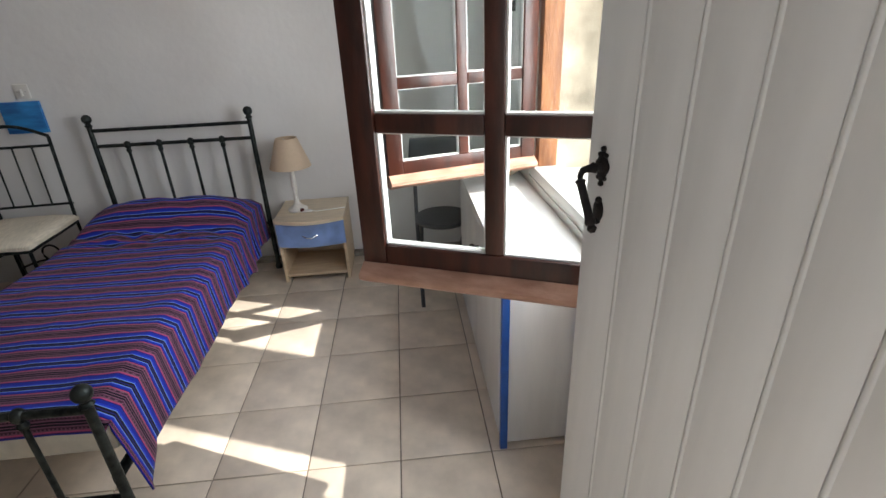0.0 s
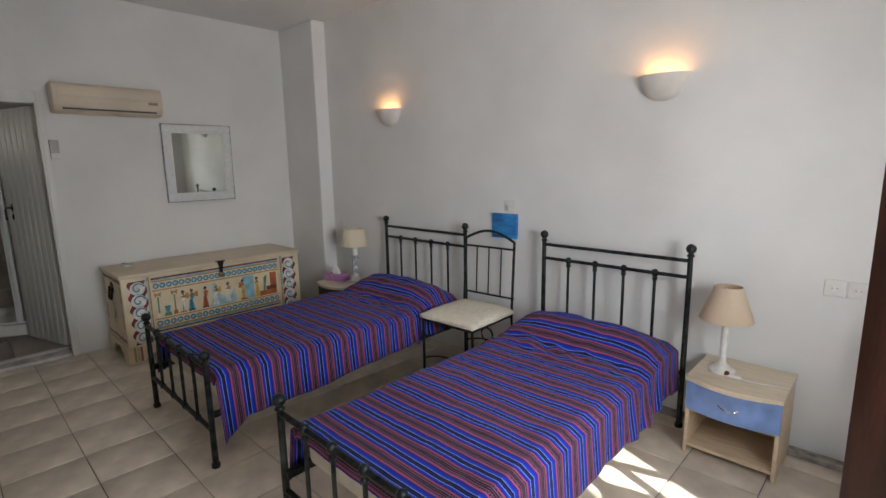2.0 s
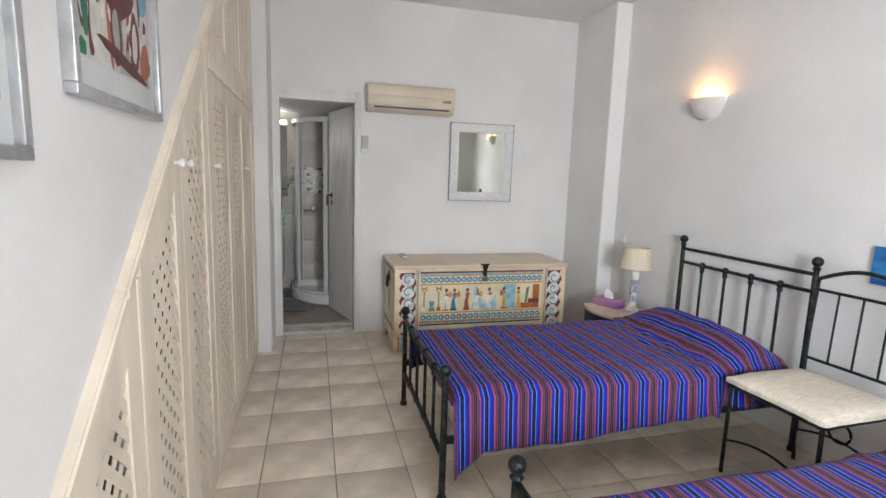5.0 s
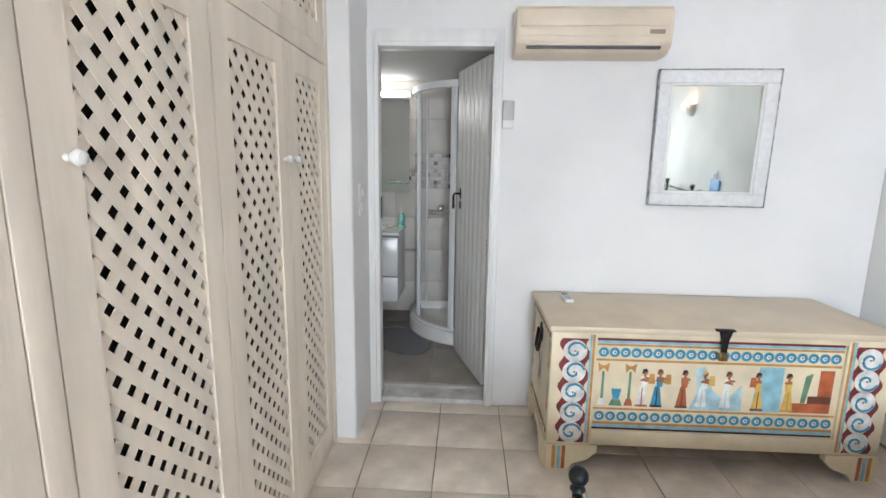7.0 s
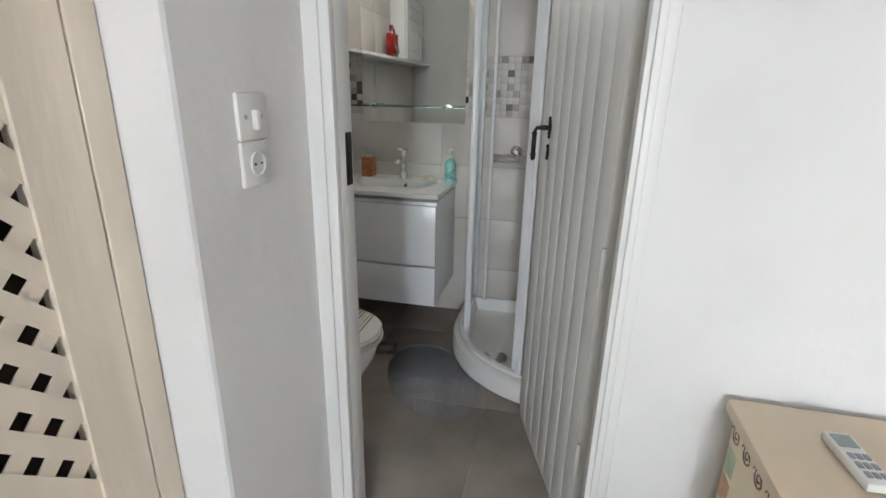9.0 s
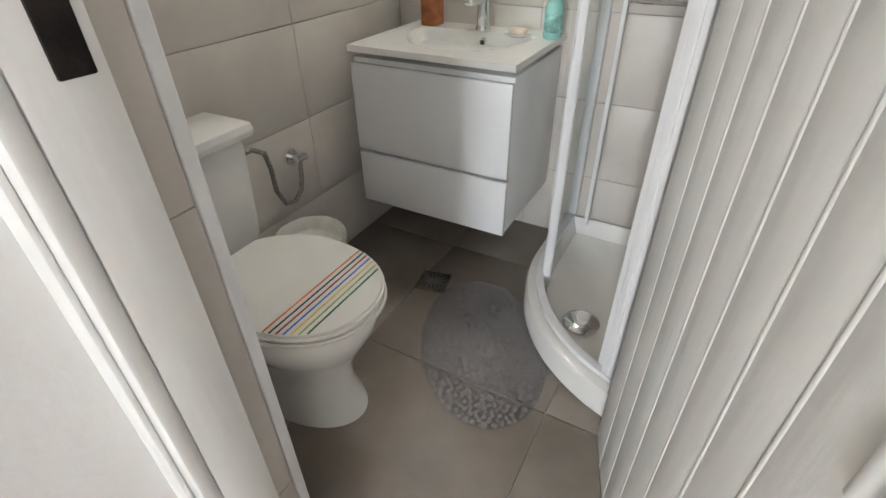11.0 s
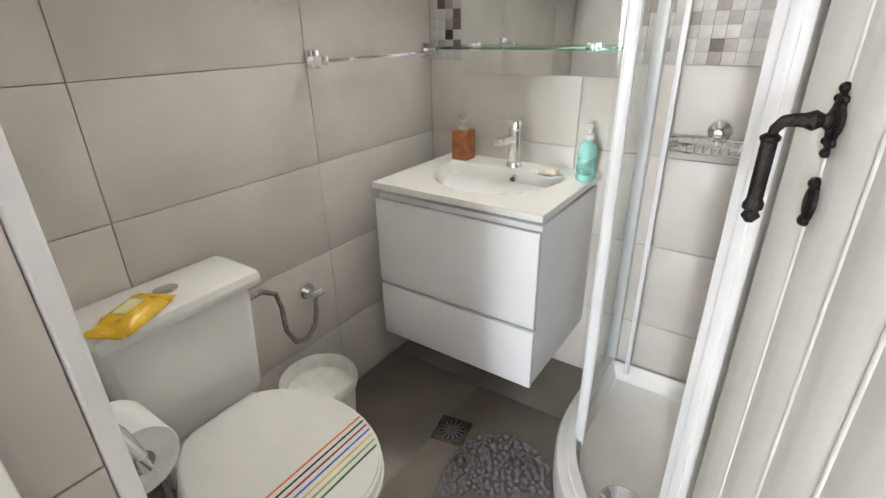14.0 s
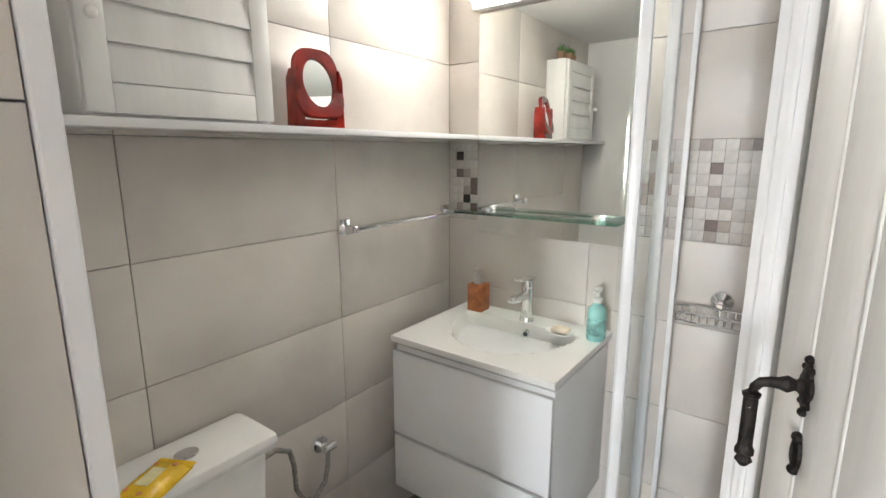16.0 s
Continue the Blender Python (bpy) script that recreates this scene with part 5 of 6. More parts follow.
def lattice_door(x0, x1, z0, z1, label, knob=None, cut=False):
    """Framed lattice door between x0 < x1; a cut door ends under the sloping trim."""
    d = thing("closet_door", pose(0, CLOSET, 0), label, "closet door", "lattice closet doors")
    st = 0.088 if x1 - x0 > 0.3 else 0.06
    off = 0.036

    def below(p, o):
        return slope_z(p[0]) - o - p[1]
    outer = [(x0 + 0.002, z0), (x1 - 0.002, z0), (x1 - 0.002, z1), (x0 + 0.002, z1)]
    inner = [(x0 + st, z0 + st), (x1 - st, z0 + st), (x1 - st, z1 - st), (x0 + st, z1 - st)]
    if cut:
        outer = clip_poly(outer, lambda p: below(p, off))
        inner = clip_poly(inner, lambda p: below(p, off + st * 1.35))
    if len(inner) < 3:
        return
    cx, cz = sum(p[0] for p in inner) / len(inner), sum(p[1] for p in inner) / len(inner)
    bm = B()

    def edge(poly, ang):
        dx, dz, best = math.cos(ang), math.sin(ang), 1e9
        for i, p in enumerate(poly):
            q = poly[(i + 1) % len(poly)]
            ex, ez = q[0] - p[0], q[1] - p[1]
            den = dx * ez - dz * ex
            if abs(den) < 1e-9:
                continue
            t = ((p[0] - cx) * ez - (p[1] - cz) * ex) / den
            u = ((p[0] - cx) * dz - (p[1] - cz) * dx) / den
            if t > 0 and -1e-6 <= u <= 1 + 1e-6:
                best = min(best, t)
        return (cx + best * dx, cz + best * dz)
    angs = sorted({math.atan2(p[1] - cz, p[0] - cx) for p in outer + inner})
    loops = []
    for poly in (outer, inner):
        pts = [edge(poly, a) for a in angs]
        loops.append([[bm.verts.new((p[0], y, p[1])) for p in pts] for y in (0.0, -0.022)])
    m_ = len(angs)
    for i in range(m_):
        j = (i + 1) % m_
        o, k = loops
        bm.faces.new((o[0][i], o[0][j], k[0][j], k[0][i]))
        bm.faces.new((o[1][i], k[1][i], k[1][j], o[1][j]))
        bm.faces.new((o[0][i], o[1][i], o[1][j], o[0][j]))
        bm.faces.new((k[0][i], k[0][j], k[1][j], k[1][i]))
    bmesh.ops.dissolve_degenerate(bm, dist=0.0002, edges=bm.edges)
    part("door_frame", bm, CREAM_WOOD, d, "", False)
    pitch, w = 0.0695, 0.0192
    for sgn, shift, ya, yb in ((1, 0.0543, -0.0085, -0.0058), (-1, 0.0453, -0.0113, -0.0086)):
        lo, hi = min(p[1] - sgn * p[0] for p in inner), max(p[1] - sgn * p[0] for p in inner)
        k = math.ceil((lo - 0.02 - shift) / pitch)
        while k * pitch + shift < hi + 0.02:
            c0 = k * pitch + shift
            poly = list(inner)
            poly = clip_poly(poly, lambda p: (p[1] - sgn * p[0]) - (c0 - w))
            if len(poly) > 2:
                poly = clip_poly(poly, lambda p: (c0 + w) - (p[1] - sgn * p[0]))
            if len(poly) > 2:
                part("slat", prism(B(), poly, ya, yb, "y"), CREAM_WOOD, d, "", False)
            k += 1
    if knob is not None:
        bm = B()
        lathe(bm, [(0.007, 0), (0.006, 0.008), (0.011, 0.014), (0.0145, 0.022), (0.011, 0.030), (0.004, 0.033)], seg=18)
        bmesh.ops.transform(bm, matrix=Matrix.Translation((knob, 0.0, 1.400)) @ Matrix.Rotation(radians(-90), 4, "X"), verts=bm.verts)
        part("knob", bm, PORCELAIN, d, "round white knob")


DOORS = ((-4.300, -3.834, "tall cream lattice closet door with a white knob", -3.866), (-3.830, -3.335, "tall cream lattice closet door beside its twin", -3.782), (-3.331, -2.800, "wide cream lattice closet door", -2.858))
for xa, xb, lb, kx in DOORS:
    lattice_door(xa, xb, 0.06, 1.80, lb, kx)
for xa, xb in ((-4.300, -3.834), (-3.830, -3.335), (-3.331, -2.800)):
    lattice_door(xa, xb, 1.87, 2.80, "small upper lattice closet door under the sloping trim", None, True)
for xa, xb, kx in ((-2.744, -2.297, -2.345), (-2.293, -1.862, -2.225), (-1.828, -1.36, None), (-1.356, -0.90, None)):
    lattice_door(xa, xb, 0.06, 2.7, "cream lattice closet door cut to the stair slope", kx, True)
cf = thing("closet_frame", pose(0, 0, 0), "cream painted closet frame with a sloping top trim", "closet frame", "", "structure")
for xa, xb, z1 in ((-4.350, -4.302, 2.80), (-2.798, -2.746, slope_z(-2.746) - 0.04), (-1.860, -1.830, slope_z(-1.830) - 0.04)):
    part("post", box(B(), xa, xb, SOUTH - 0.05, CLOSET + 0.002, 0.0, z1, 0.003), CREAM_WOOD, cf)
part("rail", box(B(), -4.30, -2.80, SOUTH - 0.05, CLOSET + 0.004, 1.803, 1.867, 0.003), CREAM_WOOD, cf)
part("plinth", box(B(), -4.30, -0.62, SOUTH - 0.04, CLOSET - 0.004, 0.0, 0.057, 0.003), CREAM_WOOD, cf)
segs = [(-3.79, -2.70), (-2.697, -1.77), (-1.767, -0.50)]
for i, (xa, xb) in enumerate(segs):
    bm = B()
    prism(bm, [(xa, slope_z(xa)), (xb, slope_z(xb)), (xb, slope_z(xb) - 0.034), (xa, slope_z(xa) - 0.034)], SOUTH - 0.05, CLOSET + 0.002 + 0.001 * i, "y")
    bmesh.ops.bevel(bm, geom=list(bm.edges), offset=0.006, segments=2, affect="EDGES")
    part("slope_trim", bm, CREAM_WOOD, cf)
setting("closet_top", box(B(), -4.35, -3.80, -0.20, CLOSET, 2.805, CEIL_Z - 0.002), CREAM_WOOD, "cream board closing the closet at the ceiling", "trim")
# added out of view: blocks the sun between the two floor patches
setting("pillar_terrace", box(B(), 1.50, 1.80, 1.02, 1.50, -0.25, 3.2, 0.02), STONE, "unseen stone block added outside the window to cut the sunlight", "pillar")


# ---- bathroom things ----
def toilet():
    t = thing("toilet", pose(-5.213, LW, BZ), "white close-coupled toilet, lid printed with coloured stripes", "toilet")
    bm = B()
    box(bm, -0.165, 0.165, 0.012, 0.165, 0.36, 0.675, 0.03)
    for v in bm.verts:
        k = 1 - 0.10 * (0.675 - v.co.z) / 0.315
        v.co.x *= k
        v.co.y = 0.012 + (v.co.y - 0.012) * k
    part("cistern", bm, PORCELAIN, t)
    part("cistern_lid", box(B(), -0.182, 0.182, 0.004, 0.185, 0.668, 0.71, 0.018), PORCELAIN, t)
    bm = B()
    lathe(bm, [(0.026, 0), (0.026, 0.004), (0.022, 0.006), (0.02, 0.005)], (0, 0.095, 0.709), 24, 1.0, 0.9)
    part("flush_button", bm, CHROME, t, "round chrome flush button")
    # bowl: stacked ovals
    bm = B()
    lv = [(0.0, 0.36, 0.115, 0.20), (0.02, 0.36, 0.112, 0.195), (0.10, 0.36, 0.092, 0.165), (0.18, 0.37, 0.098, 0.165), (0.25, 0.385, 0.135, 0.19), (0.31, 0.395, 0.168, 0.215), (0.355, 0.40, 0.178, 0.222), (0.372, 0.40, 0.172, 0.215)]
    seg = 36
    rings = []
    for z, yc, rx, ry in lv:
        r = []
        for k in range(seg):
            a = 2 * math.pi * k / seg
            y = math.sin(a)
            r.append(bm.verts.new((rx * math.cos(a) * (1 + 0.08 * (y < 0)), yc + ry * y * (1.12 if y < 0 else 1), z)))
        rings.append(r)
    for a, b in zip(rings, rings[1:]):
        for k in range(seg):
            bm.faces.new((a[k], a[(k + 1) % seg], b[(k + 1) % seg], b[k]))
    bm.faces.new(rings[0][::-1])
    bm.faces.new(rings[-1])
    box(bm, -0.13, 0.13, 0.02, 0.25, 0.25, 0.362, 0.02)
    box(bm, -0.085, 0.085, 0.02, 0.25, 0.0, 0.25, 0.02)
    part("bowl", bm, PORCELAIN, t)

    def oval(rx, ry, yc, flat):
        out = []
        for k in range(48):
            a = 2 * math.pi * k / 48
            y = yc + ry * math.sin(a)
            out.append((rx * (abs(math.cos(a)) ** 0.9) * (1 if math.cos(a) > 0 else -1), max(y, flat)))
        return out
    for nm, z0, z1, k in (("seat", 0.376, 0.395, 1.0), ("lid", 0.399, 0.420, 0.985)):
        bm = B()
        prism(bm, oval(0.184 * k, 0.230 * k, 0.410, 0.20), z0, z1)
        bmesh.ops.remove_doubles(bm, verts=bm.verts, dist=0.001)
        bmesh.ops.bevel(bm, geom=[e for e in bm.edges if abs(e.verts[0].co.z - e.verts[1].co.z) < 1e-4], offset=0.006, segments=2, affect="EDGES")
        lid = part(nm, bm, mat(nm + "_enamel", (0.80, 0.785, 0.74), 0.16, vary=0.02), t)
    cols = [("stripe_orange", (0.75, 0.16, 0.04)), ("stripe_black", (0.02, 0.02, 0.02)), ("stripe_red", (0.35, 0.03, 0.04)), ("stripe_blue", (0.05, 0.16, 0.55)), ("stripe_yellow", (0.75, 0.55, 0.10)), ("stripe_lime", (0.33, 0.45, 0.12)), ("stripe_green", (0.03, 0.16, 0.05))]
    for i, (nm, cc) in enumerate(cols):
        y = 0.478 + i * 0.0145
        hw = 0.180 * math.sqrt(max(0.02, 1 - ((y - 0.410) / 0.227) ** 2)) - 0.006
        part("stripe", box(B(), -hw, hw, y, y + 0.0045, 0.4195, 0.4206), plain(nm, cc, 0.3), lid, "coloured printed stripe", False)
    for x in (-0.07, 0.07):
        part("hinge_cap", rod(B(), (x - 0.02, 0.212, 0.395), (x + 0.02, 0.212, 0.395), 0.013), PORCELAIN, t)


toilet()
wp = thing("wipes_packet", pose(-5.118, 0.060, 0.761, 0, 0, 28), "yellow packet of wipes lying on the cistern", "packet")
bm = B()
bmesh.ops.create_grid(bm, x_segments=14, y_segments=8, size=0.5)
for v in bm.verts:
    e = (1 - (2 * v.co.x) ** 4) * (1 - (2 * v.co.y) ** 4)
    v.co = Vector((v.co.x * 0.135, v.co.y * 0.085, 0.004 + 0.022 * e + 0.003 * noise.noise(v.co * 9)))
g2 = bmesh.ops.extrude_face_region(bm, geom=list(bm.faces))
for v in [v for v in g2["geom"] if isinstance(v, bmesh.types.BMVert)]:
    v.co.z = 0.001
part("wrapper", bm, YELLOW, wp)
for sx in (-1, 1):
    bm = B()
    prism(bm, [(sx * (0.062 + 0.003 * q), 0.007 + 0.002 * (q % 2)) for q in range(7)] + [(sx * (0.062 + 0.003 * q), 0.004 + 0.002 * (q % 2)) for q in range(6, -1, -1)], -0.042, 0.042, "y")
    part("crimped_end", bm, YELLOW, wp)
for u, v in ((-0.045, 0.02), (0.04, -0.022), (0.046, 0.012), (-0.04, -0.02)):
    part("printed_dot", lathe(B(), [(0.006, 0.0), (0.005, 0.0012)], (u, v, 0.0225), 12), plain("dot_orange", (0.62, 0.22, 0.02), 0.3) if u == -0.045 else bpy.data.materials["dot_orange"], wp)
part("label_patch", box(B(), -0.025, 0.03, -0.013, 0.016, 0.0262, 0.0275, 0.0005), plain("pale_label", (0.75, 0.68, 0.35), 0.3), wp, "pale printed label")
vv = thing("angle_valve", pose(-5.645, LW, 0.525), "chrome angle valve with a braided hose to the cistern", "valve")
bm = B()
rod(bm, (0, 0, 0), (0, 0.012, 0), 0.030, 0.026, 20)
rod(bm, (0, 0.01, 0), (0, 0.05, 0), 0.011)
rod(bm, (-0.028, 0.045, 0.0), (0.014, 0.045, 0.0), 0.013)
part("valve_body", bm, CHROME, vv)
part("hose", tube(B(), [(0.0, 0.045, -0.01), (0.004, 0.045, -0.06), (0.02, 0.05, -0.10), (0.06, 0.055, -0.125), (0.105, 0.06, -0.11), (0.135, 0.065, -0.05), (0.14, 0.07, 0.03), (0.155, 0.075, 0.085), (0.20, 0.08, 0.115), (0.262, 0.085, 0.115)], 0.0075, 10), RUBBER, vv, "grey braided hose")


def waste_bin():
    b = thing("waste_bin", pose(-5.535, 0.055, BZ), "small open white plastic bin lined with a bag", "bin")
    part("bucket", lathe(B(), [(0.085, 0), (0.088, 0.01), (0.108, 0.262), (0.113, 0.265), (0.114, 0.272), (0.109, 0.273), (0.105, 0.262), (0.100, 0.215)], seg=40), PLASTIC, b)
    bm = B()
    rings = []
    for k, (r, z) in enumerate(((0.1145, 0.252), (0.1165, 0.268), (0.112, 0.277), (0.103, 0.266), (0.098, 0.236), (0.070, 0.226), (0.030, 0.224))):
        rings.append([bm.verts.new((r * math.cos(q * 0.13090) * (1 + 0.012 * noise.noise((q * 0.9, k, 2))), r * math.sin(q * 0.13090), z + (0.010 if k == 0 else 0.003) * noise.noise((q * 0.7, k * 1.7, 5)))) for q in range(48)])
    for a, c in zip(rings, rings[1:]):
        for q in range(48):
            bm.faces.new((a[q], a[(q + 1) % 48], c[(q + 1) % 48], c[q]))
    bm.faces.new(rings[-1])
    part("bag", bm, mat("thin_white_bag", (0.78, 0.77, 0.72), 0.3, vary=0.05, scale=25, bump=0.3, bscale=50), b, "thin white bag folded over the rim")


waste_bin()


def brush_holder():
    b = thing("toilet_brush", pose(-5.045, 0.17, BZ, 0, 0, 10), "brown square toilet brush holder in the corner", "toilet brush")
    part("holder", box(B(), -0.045, 0.045, -0.045, 0.045, 0, 0.30, 0.006), mat("brown_resin", (0.22, 0.062, 0.025), 0.5, vary=0.2, scale=30), b)
    bm = B()
    rod(bm, (0, 0, 0.29), (0, 0, 0.42), 0.007)
    lathe(bm, [(0.012, 0), (0.014, 0.02), (0.008, 0.03)], (0, 0, 0.41), 14)
    part("handle", bm, STEEL, b, "steel brush handle")


brush_holder()


def paper_holder():
    h = thing("toilet_paper_holder", pose(-4.906, 0.37, 0.83), "chrome toilet paper holder with a white roll", "paper holder")
    bm = B()
    lathe(bm, [(0.024, 0), (0.024, 0.006), (0.012, 0.01)], seg=18)
    bmesh.ops.transform(bm, matrix=Matrix.Rotation(radians(-90), 4, "Y"), verts=bm.verts)
    tube(bm, [(-0.005, 0, 0), (-0.024, 0.015, -0.005), (-0.044, 0.032, -0.04), (-0.056, 0.038, -0.09), (-0.059, 0.028, -0.122), (-0.059, 0.0, -0.130), (-0.059, -0.09, -0.130)], 0.0085, 10)
    part("arm", bm, CHROME, h)
    r = thing("toilet_paper_roll", pose(-4.967, 0.325, 0.70, 90, 0, 0), "white toilet paper roll on its holder", "paper roll")
    bm = B()
    lathe(bm, [(0.02, -0.05), (0.056, -0.05), (0.057, -0.047), (0.057, 0.047), (0.056, 0.05), (0.02, 0.05)], seg=36)
    bmesh.ops.delete(bm, geom=[f for f in bm.faces if len(f.verts) > 4], context="FACES")
    part("paper", bm, PAPER, r)
    part("core", lathe(B(), [(0.0198, -0.0495), (0.0198, 0.0495)], seg=24), mat("cardboard", (0.35, 0.29, 0.24), 0.9), r, "grey cardboard core")


paper_holder()


def vanity():
    v = thing("vanity_unit", pose(BW, 0.285, 0), "wall-hung white vanity unit with two drawers", "vanity")
    d, w = 0.452, 0.29
    part("carcass", box(B(), 0.0, d - 0.02, -w + 0.008, w, 0.27, 0.79, 0.002), GLOSSWHITE, v)
    part("upper_drawer", box(B(), d - 0.018, d, -w + 0.006, w + 0.001, 0.476, 0.775, 0.003), GLOSSWHITE, v)
    part("lower_drawer", box(B(), d - 0.018, d, -w + 0.006, w + 0.001, 0.265, 0.464, 0.003), GLOSSWHITE, v)
    part("grip_strip", box(B(), d - 0.03, d - 0.012, -w + 0.008, w, 0.464, 0.476), STEEL, v, "recessed grip strip", False)
    b = thing("washbasin", pose(BW, 0.2965, 0.79), "white ceramic washbasin with a scooped bowl", "basin")
    bm = B()
    nx, ny = 60, 72
    hw, dd = 0.290, 0.464

    def hz(x, y):
        # half-round scoop: steep at the tap, curving out to the front; x from the wall
        u, t = (x - 0.105) / 0.285, y / 0.218
        r = u * u + t * t
        if u <= 0 or r >= 1:
            return 0.042
        return 0.042 - 0.105 * min(1.0, u / 0.08) * (1 - r) ** 0.5
    top = [[bm.verts.new((dd * i / nx, -hw + 2 * hw * j / ny, hz(dd * i / nx, -hw + 2 * hw * j / ny))) for j in range(ny + 1)] for i in range(nx + 1)]
    for i in range(nx):
        for j in range(ny):
            bm.faces.new((top[i][j], top[i + 1][j], top[i + 1][j + 1], top[i][j + 1]))
    per = [top[i][0] for i in range(nx + 1)] + [top[nx][j] for j in range(1, ny + 1)] + [top[i][ny] for i in range(nx - 1, -1, -1)] + [top[0][j] for j in range(ny - 1, 0, -1)]
    low = [bm.verts.new((p.co.x, p.co.y, 0.022)) for p in per]
    for i in range(len(per)):
        bm.faces.new((per[i], low[i], low[(i + 1) % len(per)], per[(i + 1) % len(per)]))
    part("slab", bm, PORCELAIN, b)
    bm = B()
    rod(bm, (0.105, 0.028, 0.014), (0.120, 0.028, 0.010), 0.013, seg=16)
    part("overflow", bm, CHROME, b, "chrome overflow ring")
    part("overflow_hole", rod(B(), (0.113, 0.028, 0.0135), (0.123, 0.028, 0.0105), 0.008, seg=14), DARK_PLASTIC, b)
    t = thing("basin_tap", pose(BW + 0.065, 0.300, 0.832), "chrome single-lever basin tap", "tap")
    bm = B()
    rod(bm, (0, 0, 0), (0, 0, 0.015), 0.027, 0.024, 20)
    rod(bm, (0, 0, 0.01), (0, 0, 0.118), 0.0225, 0.0215, 24)
    rod(bm, (0, 0, 0.118), (0, 0, 0.128), 0.0195, 0.0215, 24)
    rod(bm, (0, 0, 0.128), (0, 0, 0.150), 0.0225, 0.020, 24)
    part("column", bm, CHROME, t)
    part("spout", box(B(), 0.0, 0.128, -0.016, 0.016, 0.082, 0.108, 0.008, Matrix.Rotation(radians(-4), 4, "Y")), CHROME, t)
    part("lever", box(B(), -0.022, 0.090, -0.016, 0.016, 0.148, 0.160, 0.005, Matrix.Rotation(radians(-6), 4, "Y")), CHROME, t)


vanity()
so = thing("soap_dispenser", pose(-6.285, 0.095, 0.832), "orange block soap dispenser with steel pump", "soap dispenser")
part("block", box(B(), -0.031, 0.031, -0.031, 0.031, 0.0, 0.105, 0.003), TERRACOTTA, so)
bm = B()
lathe(bm, [(0.018, 0), (0.018, 0.012), (0.012, 0.016), (0.012, 0.03), (0.006, 0.032), (0.006, 0.05)], (0, 0, 0.105), 18)
box(bm, -0.006, 0.028, -0.008, 0.008, 0.152, 0.163, 0.003)
part("pump", bm, STEEL, so, "brushed steel pump")
bo = thing("soap_bottle", pose(-6.255, 0.562, 0.832), "aqua liquid soap bottle with a clear pump", "soap bottle")
part("bottle", lathe(B(), [(0.028, 0), (0.031, 0.006), (0.031, 0.085), (0.027, 0.105), (0.013, 0.118), (0.013, 0.125)], seg=24, sx=1.1, sy=0.95), AQUA, bo)
bm = B()
lathe(bm, [(0.015, 0), (0.015, 0.014), (0.006, 0.018), (0.006, 0.032), (0.012, 0.036), (0.012, 0.046)], (0, 0, 0.124), 18)
box(bm, 0, 0.035, -0.006, 0.006, 0.16, 0.168, 0.002)
part("pump", bm, PLASTIC, bo, "translucent white pump")
part("label", lathe(B(), [(0.0315, 0.02), (0.0315, 0.075)], seg=24, sx=1.1, sy=0.95), mat("teal_label", (0.30, 0.62, 0.56), 0.4, vary=0.25, scale=40), bo, "printed label")
bm = B()
lathe(bm, [(0.02, 0), (0.038, 0.008), (0.04, 0.012), (0.034, 0.011), (0.02, 0.006)], (-6.225, 0.455, 0.832), 20, 1, 1.2)
solid("soap_dish", bm, PORCELAIN, "small shell-shaped soap dish on the basin", "soap dish")
solid("soap_bar", box(B(), -6.247, -6.205, 0.425, 0.485, 0.840, 0.858, 0.007), SOAP, "used cream soap bar in its dish", "soap")


